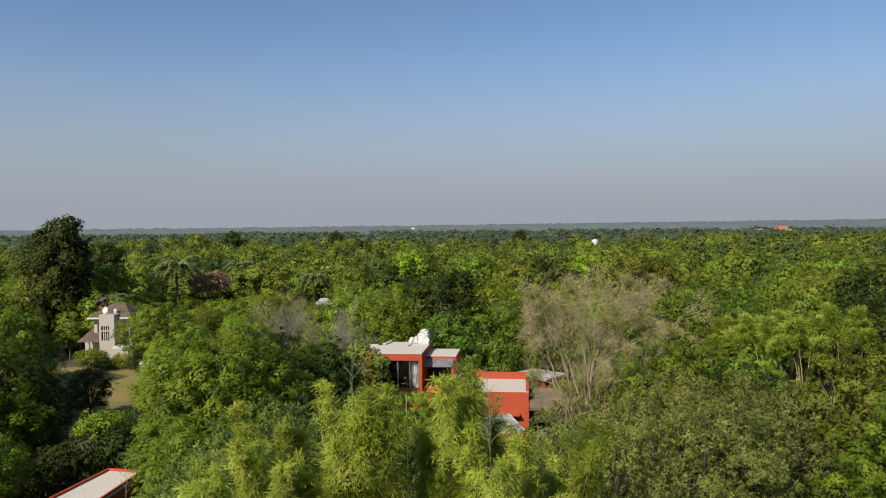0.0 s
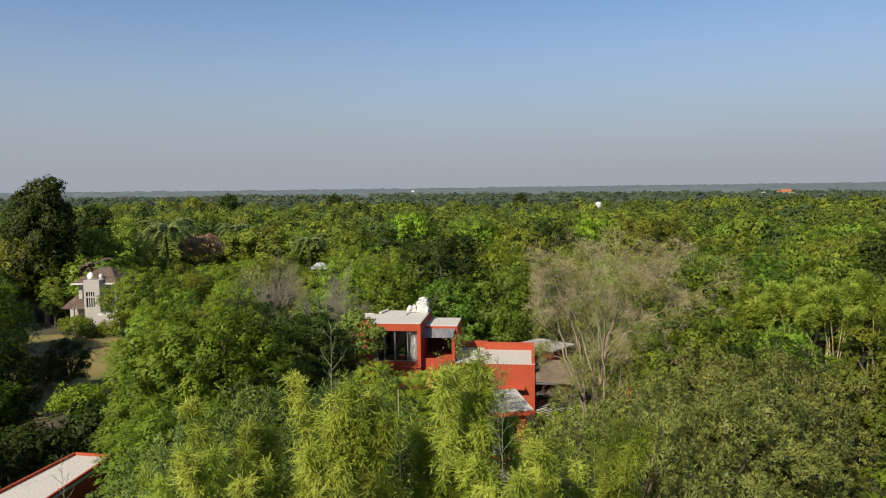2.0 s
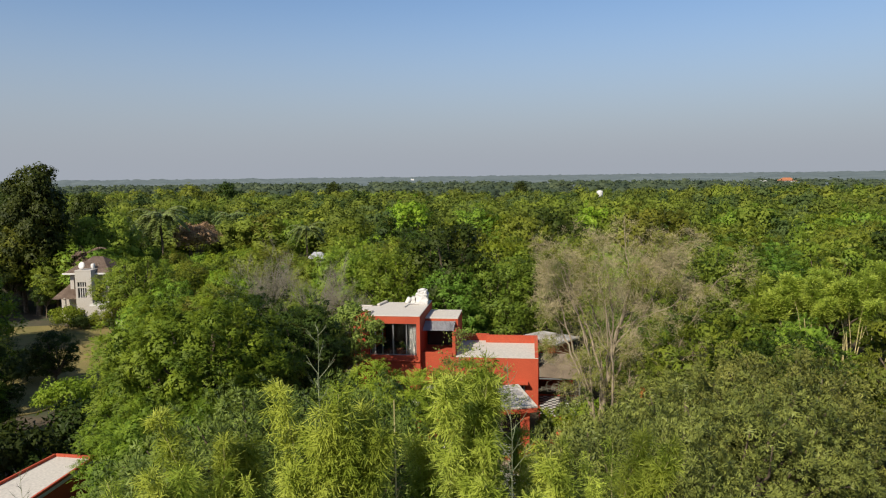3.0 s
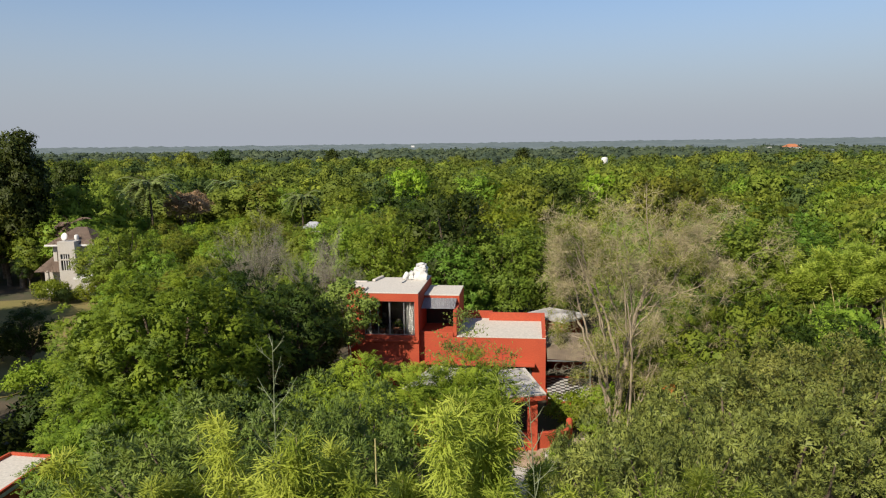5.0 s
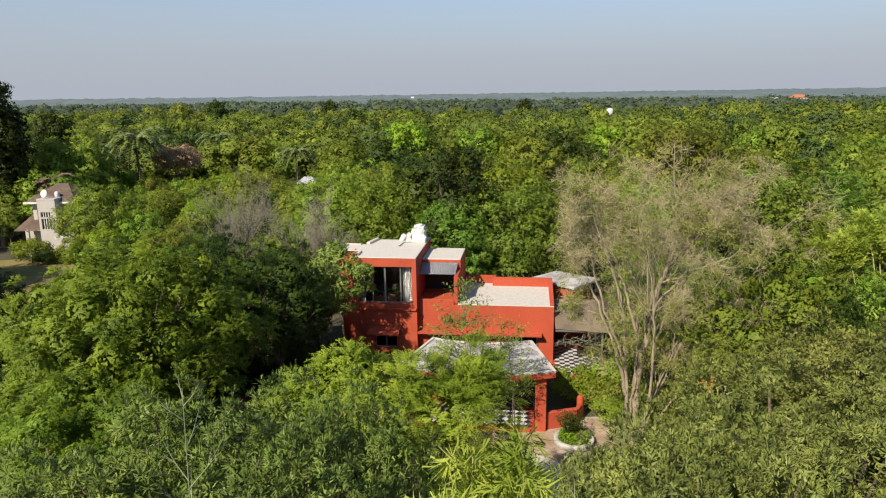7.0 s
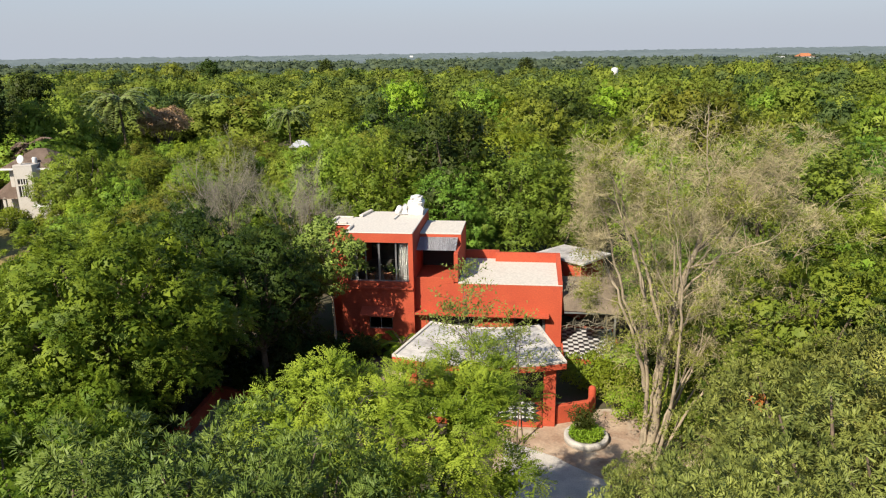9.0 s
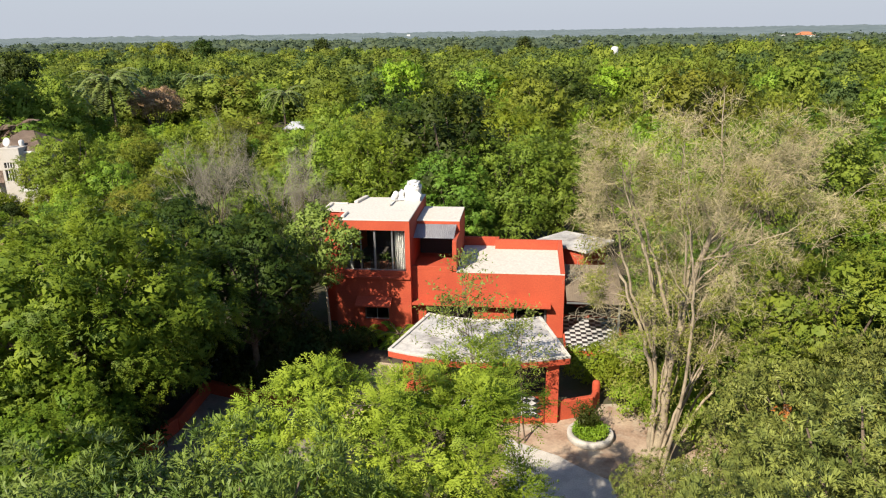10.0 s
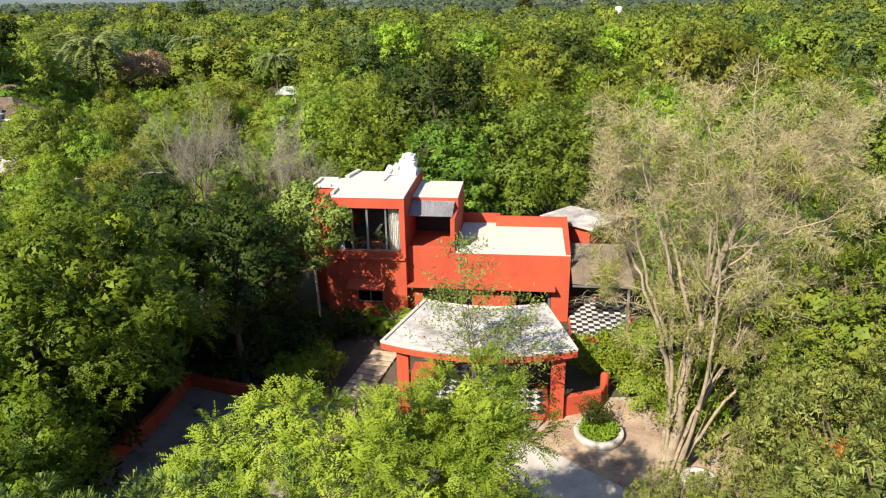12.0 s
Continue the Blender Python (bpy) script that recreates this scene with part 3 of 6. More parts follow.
# stair head with door and sheet awning
part("stair_wall", box(2.1, 2.32, 2.4, 5.4, 3.5, 5.66), M_RED, house)
part("stair_wall", box(2.1, 2.32, 0.56, 2.395, 3.5, 5.12), M_RED, house)
part("stair_rear_wall", box(0.005, 2.095, 5.18, 5.4, 3.5, 5.66), M_RED, house)
part("stair_lintel", box(0.005, 2.095, 2.4, 2.6, 5.3, 5.66), M_RED, house)
part("stair_roof", box(0.005, 2.32, 2.4, 5.4, 5.662, 5.74, 0.02), M_ROOF, house, "white-coated flat roof")
part("landing", box(0.005, 2.095, 0.5, 5.175, 3.44, 3.56, 0.01), M_RED, house)
part("landing_kerb", box(0.005, 2.095, 0.5, 0.62, 3.565, 3.75, 0.01), M_RED, house)
# Near-black sheet that paints in the shade deep inside the open doorway.
part("doorway_shade_sheet", box(0.01, 2.09, 3.4, 3.46, 3.565, 5.3, 0.01), M_DARK, house, "near-black sheet standing for the shade inside the open doorway")
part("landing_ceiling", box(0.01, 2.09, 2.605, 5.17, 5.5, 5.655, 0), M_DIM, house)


def corrugated(u0, u1, n, near, far, thick=0.012, wave=0.014):
    """A ribbed sheet between a near and a far edge, each a function of u giving (v, z)."""
    bm = bmesh.new()
    rows = []
    for i in range(n + 1):
        u = u0 + (u1 - u0) * i / n
        up = wave if i % 2 else 0.0
        rows.append([bm.verts.new((u, p[0], p[1] + up)) for p in (near(u), far(u))])
    for a, b in zip(rows, rows[1:]):
        bm.faces.new((a[0], b[0], b[1], a[1]))
    bmesh.ops.solidify(bm, geom=bm.faces[:], thickness=thick)
    return bm


bm = corrugated(0.02, 2.15, 40, lambda u: (1.0, 5.12), lambda u: (2.395, 5.5))
part("sheet_awning", bm, M_GREY, house, "grey corrugated sheet awning over the door")

# terrace wing
part("terrace_front_wall", wall(0.005, 7.85, 0.5, 0.74, 0.0, 3.44, [(0.7, 3.2, 0.5, 1.6), (5.3, 7.0, 0.0, 1.62)]), M_RED, house)
part("terrace_side_wall", box(7.61, 7.85, 0.745, 6.4, 0.0, 3.44), M_RED, house)
part("terrace_rear_wall", box(0.005, 7.605, 6.16, 6.4, 0.0, 3.44), M_RED, house)
part("terrace_floor", box(2.325, 7.85, 0.5, 6.4, 3.445, 3.5, 0.01), M_ROOF, house, "white-coated roof terrace floor")
part("parapet", box(4.12, 7.85, 4.6, 4.82, 3.502, 4.05), M_RED, house)
part("parapet", box(2.325, 4.115, 5.2, 5.42, 3.502, 4.0), M_RED, house)
part("parapet", box(4.12, 4.32, 4.825, 5.42, 3.502, 4.0), M_RED, house)
bm = bmesh.new()
vs = [bm.verts.new(p) for p in ((7.62, 0.52, 3.502), (7.62, 4.595, 3.502), (7.62, 4.595, 4.1), (7.62, 0.52, 3.56))]
f = bm.faces.new(vs)
ex = bmesh.ops.extrude_face_region(bm, geom=[f])
bmesh.ops.translate(bm, vec=(0.23, 0, 0), verts=[v for v in ex["geom"] if isinstance(v, bmesh.types.BMVert)])
bmesh.ops.recalc_face_normals(bm, faces=bm.faces)
part("sloping_parapet", bm, M_RED, house)
part("sunshade", box(0.02, 7.18, -0.02, 0.497, 1.78, 1.9, 0.015), M_RED, house)
tw = part("ground_window", box(0.7, 3.2, 0.6, 0.66, 1.54, 1.6, 0.005), M_ALU, house)
for u in (0.7, 1.5, 2.33, 3.14):
    part("window_frame", box(u, u + 0.06, 0.6, 0.66, 0.5, 1.535, 0.005), M_ALU, tw)
for u in (0.765, 1.565, 2.395):
    part("pane", box(u, u + 0.74, 0.625, 0.631, 0.5, 1.535, 0), M_GLASS, tw)
part("door_frame", box(6.86, 6.98, 0.58, 0.7, 0.0, 1.6, 0.01), M_ALU, house)
part("wing_floor", box(0.01, 7.6, 0.75, 6.15, -0.02, 0.1, 0), M_SLAB, house)
# Inner wall coloured near-black to put shade into the room behind the openings.
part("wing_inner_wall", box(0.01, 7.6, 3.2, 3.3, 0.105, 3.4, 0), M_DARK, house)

# white tanks on the roof
tank = tagged(empty("roof_tank", HOUSE @ Matrix.Translation((-0.46, 4.55, 6.325))), "white-painted roof-top tank with lid and pipe", "water tank")


def lathe(profile, sides=20, lump=0.0, seed=3):
    bm = bmesh.new()
    rng = random.Random(seed)
    rings = []
    for r, z in profile:
        rings.append([bm.verts.new((r * math.cos(2 * math.pi * i / sides) * (1 + rng.uniform(-lump, lump)), r * math.sin(2 * math.pi * i / sides) * (1 + rng.uniform(-lump, lump)), z)) for i in range(sides)])
    for a, b in zip(rings, rings[1:]):
        for i in range(sides):
            bm.faces.new((a[i], a[(i + 1) % sides], b[(i + 1) % sides], b[i]))
    bm.faces.new(rings[0][::-1])
    bm.faces.new(rings[-1])
    for f in bm.faces:
        f.smooth = True
    return bm


def block(x0, x1, y0, y1, z0, z1, seed, slack=0.05):
    """A hand-plastered block with uneven faces."""
    bm = box(x0, x1, y0, y1, z0, z1, 0)
    bmesh.ops.subdivide_edges(bm, edges=bm.edges[:], cuts=3, use_grid_fill=True)
    rng = random.Random(seed)
    for v in bm.verts:
        v.co += Vector((rng.uniform(-slack, slack), rng.uniform(-slack, slack), rng.uniform(-slack, slack) if v.co.z > z0 + 0.02 else 0))
    bmesh.ops.bevel(bm, geom=[e for e in bm.edges if e.calc_face_angle(0) > 0.9], offset=0.03, segments=1, affect='EDGES')
    return bm


part("tank_body", block(-0.48, 0.36, -0.42, 0.42, 0.0, 0.78, 3), M_WHITE, tank)
part("tank_top", block(-0.36, 0.3, -0.34, 0.36, 0.8, 1.02, 4, 0.04), M_WHITE, tank)
part("side_block", block(-0.82, -0.52, -0.3, 0.3, 0.0, 0.5, 5, 0.03), M_WHITE, tank)
part("lid", lathe([(0.2, 0.0), (0.22, 0.02), (0.21, 0.07), (0.1, 0.1)], 14, 0.02), M_WHITE, tank).location = (0.0, 0.0, 1.03)
drum = part("drum", lathe([(0.15, 0), (0.19, 0.04), (0.19, 0.42), (0.14, 0.5)], 14, 0.04, 5), M_WHITE, tank)
drum.matrix_local = Matrix.Translation((-1.15, -0.2, 0.03)) @ Matrix.Rotation(radians(28), 4, 'Y')
w = Wood()
w.limb([(-0.5, -0.3, 0.06), (-1.0, -0.5, 0.06), (-1.05, -1.6, 0.05)], [0.04, 0.04, 0.04], 8)
link("pipe", w.mesh("pipe", M_WHITE), None, tank)

# rear fan-shaped room under its own white slab
rear = tagged(empty("rear_pavilion", HOUSE), "red garden room under a stained white roof slab", "pavilion")
kite = [(9.17, 4.18), (10.98, 6.54), (8.26, 8.41), (6.45, 6.43)]
cx, cy = sum(p[0] for p in kite) / 4, sum(p[1] for p in kite) / 4
part("roof", prism(kite, 3.45, 3.6, 0.02), M_ROOF_WORN, rear, "white roof slab with dark stains")
part("wall", prism([(cx + (x - cx) * 0.8, cy + (y - cy) * 0.8) for x, y in kite], 0.0, 3.445, 0.02), M_RED, rear)

# brown sheet roof over the checkered side porch
side = tagged(empty("side_porch", HOUSE), "open side porch with brown sheet roof and checkered floor", "porch")
bm = corrugated(7.9, 10.7, 50, lambda u: (-0.9 - 0.14 * (u - 7.9), 2.62), lambda u: (3.2, 3.15), 0.02, 0.006)
part("sheet_roof", bm, M_BROWN_SHEET, side, "weathered brown sheet roof")
for u, v, h in ((10.4, -1.0, 2.55), (10.4, 2.6, 3.0)):
    part("post", box(u, u + 0.1, v, v + 0.1, 0.2, h, 0.01), M_ALU, side)
part("plinth", box(7.87, 10.9, -1.5, 3.2, -0.02, 0.2, 0.02), M_RED, side)
part("porch_beam", box(7.9, 10.5, -1.0, -0.9, 2.5, 2.58, 0.01), M_ALU, side)


def tiles(parent, u0, v0, nu, nv, size, z, turn=0.0, keep=None):
    """Black and white floor tiles, each a thin slab with open joints."""
    meshes = []
    for mat in (M_BLACK_TILE, M_WHITE_TILE):
        bm = box(-size / 2 + 0.004, size / 2 - 0.004, -size / 2 + 0.004, size / 2 - 0.004, -0.02, 0.006, 0)
        me = bpy.data.meshes.new("tile")
        bm.to_mesh(me)
        bm.free()
        me.materials.append(mat)
        meshes.append(me)
    c, s = math.cos(turn), math.sin(turn)
    for i in range(nu):
        for j in range(nv):
            a, b = (i + 0.5) * size, (j + 0.5) * size
            u, v = u0 + a * c - b * s, v0 + a * s + b * c
            if keep and not keep(u, v):
                continue
            t = link("tile", meshes[(i + j) % 2], None, parent)
            t.matrix_local = Matrix.Translation((u, v, z)) @ Matrix.Rotation(turn, 4, 'Z')


tiles(side, 7.95, -1.4, 10, 15, 0.28, 0.21)

# ---- front porch with curved roof slab ----
porch = tagged(empty("front_porch", HOUSE), "open porch with a fan-shaped white roof slab on red columns", "porch")


def arc(u0, u1, v, bulge, n=20):
    return [(u0 + (u1 - u0) * i / n, v - bulge * (1 - (2 * i / n - 1) ** 2)) for i in range(n + 1)]


front, back = arc(0.36, 7.69, -8.0, 0.74), arc(1.48, 6.6, -4.05, 0.55)
slab = part("roof_slab", prism(front + back[::-1], 2.72, 2.985, 0.02), M_RED, porch, "red edge of the curved roof slab")
part("roof_top", prism(front + back[::-1], 2.987, 3.02, 0.0), M_ROOF_WORN, slab, "white roof coating worn dark in patches")
for line in (front, back, [front[0], back[0]], [front[-1], back[-1]]):
    pts = [Vector((x, y, 0)) for x, y in line]
    mid = Vector((4.0, -6.3, 0))
    inner = [p + (mid - p).normalized() * 0.16 for p in pts]
    part("rim", prism([(p.x, p.y) for p in pts] + [(p.x, p.y) for p in inner[::-1]], 3.022, 3.09, 0.01), M_ROOF, slab)
part("column", box(6.76, 7.27, -7.95, -7.45, 0.0, 2.715, 0.02), M_RED, porch)
part("column", box(0.95, 1.4, -7.95, -7.5, 0.0, 2.715, 0.02), M_RED, porch)
part("column", box(5.9, 6.3, -4.75, -4.35, 0.0, 2.715, 0.02), M_RED, porch)
part("column", box(1.75, 2.15, -4.75, -4.35, 0.0, 2.715, 0.02), M_RED, porch)
part("beam", box(1.5, 6.75, -7.6, -7.4, 2.5, 2.715, 0.02), M_RED, porch)
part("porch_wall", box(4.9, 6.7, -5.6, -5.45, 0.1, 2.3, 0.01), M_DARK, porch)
part("plinth", prism([(1.0, -8.1), (6.755, -8.1), (6.755, -4.2), (1.0, -4.2)], -0.02, 0.1, 0.02), M_RED, porch)
tiles(porch, 3.9, -10.4, 16, 16, 0.3, 0.11, radians(45), lambda u, v: 1.3 < u < 6.5 and -7.85 < v < -4.45)

gate = tagged(empty("gate_wall", HOUSE), "low red garden wall with a rounded end post", "garden wall")
part("wall", prism([(7.3, -7.75), (8.75, -7.15), (8.68, -6.95), (7.3, -7.5)], 0.0, 0.86, 0.03), M_RED, gate)
part("post", lathe([(0.17, 0), (0.17, 0.98), (0.13, 1.06), (0.06, 1.1)], 14), M_RED, gate).location = (8.95, -6.15, 0)
part("wall", prism([(8.76, -7.1), (9.0, -6.35), (8.8, -6.3), (8.6, -6.95)], 0.0, 0.7, 0.03), M_RED, gate)

# round planter
planter = tagged(empty("round_planter", Matrix.Translation((5.68, 41.45, 0.02))), "round white concrete planter full of bright green plants", "planter")
part("rim", lathe([(0.86, 0), (0.9, 0.02), (0.9, 0.24), (0.88, 0.26), (0.72, 0.26), (0.7, 0.24), (0.7, 0.16)], 40), M_PALE, planter)
tub = tagged(empty("round_tub", Matrix.Translation((8.35, 38.6, 0.02))), "pale round concrete tub at the foot of the bare tree", "planter")
part("rim", lathe([(0.55, 0), (0.6, 0.02), (0.6, 0.34), (0.46, 0.36), (0.44, 0.2)], 32), M_PALE, tub)

# sunken court with red walls
court = tagged(empty("sunken_court", HOUSE), "grey paved court behind low red walls, in deep shade", "courtyard")
part("court_floor", prism([(-8.1, -6.9), (-4.2, -7.8), (-1.7, -7.8), (-1.7, -17), (-9.3, -17), (-8.0, -10.2)], -0.02, 0.05, 0), M_COURT, court)
line = [(-9.4, -17.0), (-8.8, -13.9), (-8.05, -10.0), (-8.15, -6.8), (-6.2, -7.35), (-4.26, -7.75), (-1.9, -7.75)]
for (x0, y0), (x1, y1), h in zip(line, line[1:], (0.55, 0.65, 0.6, 0.6, 0.55, 0.45)):
    d = Vector((x1 - x0, y1 - y0, 0))
    k = Vector((-d.y, d.x, 0)).normalized() * 0.14
    part("court_wall", prism([(x0 - k.x, y0 - k.y), (x1 - k.x, y1 - k.y), (x1 + k.x, y1 + k.y), (x0 + k.x, y0 + k.y)], 0.0, h, 0.03), M_RED, court)

# stepping-stone path
path = tagged(empty("slab_path"), "straight path of sandstone slabs laid edge to edge", "path")
slab_me = None
for i in range(12):
    t = i / 11
    bm_ob = link("slab", slab_me, None, path) if slab_me else part("slab", box(-0.62, 0.62, -0.17, 0.17, -0.03, 0.03, 0.012), M_SLAB, path)
    slab_me = bm_ob.data
    bm_ob.location = (-3.95 + 1.35 * t, 43.3 + 4.6 * t, 0.02)
    bm_ob.rotation_euler = (0, 0, radians(-16 + random.uniform(-2, 2)))

# low building with white roof and red rim
near = tagged(empty("garden_outbuilding"), "low red outbuilding with a white roof and red rim", "outbuilding")
P = [(-15.35, 34.95), (-17.3, 35.3), (-19.6, 25.0), (-16.4, 24.6)]
part("wall", prism([(-15.45, 34.8), (-17.2, 35.15), (-19.4, 25.1), (-16.45, 24.8)], 0.0, 3.3, 0.02), M_RED, near)
part("roof", prism(P, 3.305, 3.45, 0.01), M_ROOF, near, "white-coated roof")
for a, b in zip(P, P[1:] + P[:1]):
    d = Vector((b[0] - a[0], b[1] - a[1], 0)).normalized()
    k = Vector((-d.y, d.x, 0)) * 0.1
    part("rim", prism([(a[0], a[1]), (b[0], b[1]), (b[0] + k.x, b[1] + k.y), (a[0] + k.x, a[1] + k.y)], 3.452, 3.57, 0.01), M_RED, near, "red rim")

# white house with brown hip roof
villa = tagged(empty("white_villa", Matrix.Translation((-38.95, 81.5, 0)) @ Matrix.Diagonal((0.78, 0.88, 1.0, 1.0))), "cream two-storey villa with a brown hipped roof", "house")
part("body", wall(-2.8, 2.6, 0.0, 0.25, 0.0, 5.4, [(-2.3, -1.4, 3.6, 4.8), (1.2, 2.2, 3.4, 4.8), (1.0, 2.2, 0.3, 2.2)]), M_CREAM, villa)
part("body", box(-2.8, 2.6, 0.255, 4.6, 0.0, 5.4, 0.02), M_CREAM, villa)
bm = bmesh.new()
e = [bm.verts.new(p) for p in ((-3.4, -0.7, 5.45), (3.2, -0.7, 5.45), (3.2, 5.2, 5.45), (-3.4, 5.2, 5.45))]
r = [bm.verts.new(p) for p in ((-0.6, 2.2, 7.05), (0.8, 2.2, 7.05))]
for f in ((e[0], e[1], r[1], r[0]), (e[1], e[2], r[1]), (e[2], e[3], r[0], r[1]), (e[3], e[0], r[0])):
    bm.faces.new(f)
bmesh.ops.solidify(bm, geom=bm.faces[:], thickness=0.16)
part("roof", bm, M_TILE_ROOF, villa, "brown tiled hipped roof")
part("eaves_board", box(-3.42, 3.22, -0.76, -0.703, 5.32, 5.5, 0.01), M_WHITE, villa)
tower = part("stair_tower", wall(-1.15, 1.1, -1.6, -1.4, 0.0, 5.75, [(-0.85, 0.35, 2.9, 3.95), (-0.85, 0.35, 4.1, 4.6)]), M_CREAM, villa, "cream stair tower")
part("tower_side", box(-1.15, -0.95, -1.395, -0.003, 0.0, 5.75, 0.01), M_CREAM, tower)
part("tower_side", box(0.9, 1.1, -1.395, -0.003, 0.0, 5.75, 0.01), M_CREAM, tower)
part("tower_top", box(-1.15, 1.1, -1.6, 0.6, 5.755, 5.9, 0.02), M_CREAM, tower)
part("tower_glass", box(-0.9, 0.85, -1.3, -1.27, 2.8, 4.7, 0), M_DARK, tower)
for u in (-0.58, -0.28, 0.04):
    part("mullion", box(u, u + 0.08, -1.56, -1.48, 2.9, 4.6, 0.005), M_WHITE, tower)
dish = part("dish", lathe([(0.05, 0), (0.25, 0.05), (0.42, 0.16), (0.42, 0.18), (0.05, 0.06)], 18), M_WHITE, tower)
dish.matrix_local = Matrix.Translation((-0.45, -0.9, 6.3)) @ Matrix.Rotation(radians(65), 4, 'X')
part("dish_post", box(-0.48, -0.42, -0.93, -0.87, 5.9, 6.3, 0), M_ALU, tower)
part("roof_tank", lathe([(0.25, 0), (0.28, 0.05), (0.28, 0.45), (0.15, 0.55)], 14), M_WHITE, tower).location = (0.55, 0.0, 5.902)
bm = bmesh.new()
vs = [bm.verts.new(p) for p in ((-4.6, -1.6, 2.75), (-1.2, -1.6, 2.75), (-1.2, 1.2, 4.3), (-3.2, 1.2, 4.3))]
bm.faces.new(vs)
bmesh.ops.solidify(bm, geom=bm.faces[:], thickness=0.14)
part("verandah_roof", bm, M_TILE_ROOF, villa)
part("verandah_post", box(-3.0, -2.75, -1.5, -1.25, 0.0, 2.85, 0.01), M_CREAM, villa)
part("verandah_wall", box(-4.4, -2.82, 0.3, 0.5, 0.0, 3.2, 0.01), M_CREAM, villa)
part("terrace_wall", box(1.55, 4.6, -3.2, -3.0, 0.0, 2.2, 0.02), M_CREAM, villa)
part("terrace_slab", box(1.55, 4.8, -3.2, -0.005, 2.205, 2.4, 0.02), M_WHITE, villa)


# ---- dry branches lying on and under the side porch ----
def dry_branches(label, u0, u1, v0, v1, z0, z1, n, seed):
    rng = np.random.default_rng(seed)
    heap = tagged(empty("brush_heap", HOUSE), label, "dry branches")
    for i in range(n):
        p = np.array((rng.uniform(u0, u1), rng.uniform(v0, v1), rng.uniform(z0, z0 + 0.3 * (z1 - z0))))
        d = unit(rng.normal(size=3) * (1, 1, 0.4) + (0.2, 0, 0.35))
        ln = 0.5 + 0.9 * rng.random()
        pts = [p]
        for k in range(5):
            d = unit(d + rng.normal(size=3) * 0.3 + (0, 0, -0.12))
            pts.append(np.clip(pts[-1] + d * ln / 5, (u0 - 0.2, v0 - 0.2, z0), (u1 + 0.2, v1 + 0.2, z1)))
        w = Wood()
        w.limb(pts, np.linspace(0.016, 0.004, 6), 4)
        link("branch", w.mesh("branch", M_GREY_TWIG), None, heap)


dry_branches("tangle of cut dry branches on the sheet roof", 7.95, 8.75, 0.6, 3.0, 2.95, 3.9, 46, 411)
dry_branches("dry branches hanging over the side porch edge", 8.0, 10.4, -1.5, -1.0, 1.9, 2.62, 44, 412)


# ---- pots ----
def flower_pot(label, u, v, z, size, material, leaf, seed):
    ob = tagged(empty("flower_pot", HOUSE @ Matrix.Translation((u, v, z)) @ Matrix.Scale(size, 4)), label, "flower pot")
    part("pot", lathe([(0.11, 0.0), (0.12, 0.01), (0.16, 0.26), (0.185, 0.27), (0.185, 0.32), (0.15, 0.32), (0.14, 0.27)], 18), material, ob)
    rng = np.random.default_rng(seed)
    n = 130
    pos = np.stack((rng.normal(size=n) * 0.07, rng.normal(size=n) * 0.07, 0.3 + 0.2 * rng.random(n)), 1)
    link("plant", leaves_mesh("plant", [leaf_blades(pos, rng.normal(size=(n, 3)) + (0, 0, 0.8), rng.normal(size=(n, 3)) + (0, 0, 1), 0.1 + 0.12 * rng.random(n), np.full(n, 0.05))], leaf), None, ob)


for i, u in enumerate((-2.55, -2.2, -1.85, -1.5)):
    flower_pot("small white pot with a green plant below the window", u, -0.32, 0.0, 0.62, M_WHITE, M_LEAF_DARK, 300 + i)
for i, (u, s) in enumerate(((-2.4, 1.25), (-1.5, 1.6), (-1.15, 1.2))):
    flower_pot("terracotta pot with a plant inside the large window", u, 0.62, 3.51, s, M_TERRA, M_LEAF_DARK, 310 + i)


# ---- trees and plants near the house ----
def rng_of(seed):
    return np.random.default_rng(seed)


def domed(seed, height, radius, base, n, material, per_area, clump, leaves, length, width, girth=0.16, bark=None, **more):
    """Crown and trunk of a broad tree."""
    rng = rng_of(seed)
    lobes = lobes_for(rng, height, radius, base, n, more.pop("flat", 0.75), more.pop("fine", 1.0))
    crown = leaves_mesh("crown", lobed(rng, lobes, per_area, clump, leaves, length, width, **more), material)
    return crown, trunk_mesh(rng, lobes, height, girth, bark or M_BARK)


# mango trees: rosettes of long hanging leaves
mango_a = domed(11, 9.3, 4.5, 1.2, 70, M_MANGO, 10, 0.3, 26, 0.175, 0.031, 0.22, rosette=True, droop=0.3, core=0.05, fine=0.62)
mango_b = domed(12, 8.8, 4.1, 1.0, 60, M_MANGO, 8.5, 0.32, 22, 0.18, 0.035, 0.2, rosette=True, droop=0.3, core=0.05, fine=0.62)
mango_g = mango_b[0].copy(), mango_b[1]
mango_g[0].materials[0] = M_MANGO_GREEN
MANGO = "olive-green mango tree with drooping leaf rosettes"
right_mango = tree("mango_tree", MANGO, *mango_a, 9.6, 28.3, turn=20, lift=0.92)
tree("mango_tree", MANGO, *mango_b, 13.0, 31.6, turn=130)
tree("mango_tree", MANGO, *mango_b, 9.8, 33.2, turn=250, size=0.76, lift=1.1)
tree("mango_tree", "dense dark green mango tree", *mango_g, -5.6, 25.2, turn=200, size=1.05)
tree("mango_tree", "dense dark green mango tree", *mango_g, -3.3, 26.2, turn=20, size=0.8, lift=1.3)
tree("mango_tree", "dense dark green mango tree", *mango_g, -8.7, 26.2, turn=75, size=0.76)
tree("mango_tree", MANGO, *mango_b, 4.6, 27.6, turn=160, size=0.6, lift=1.42)
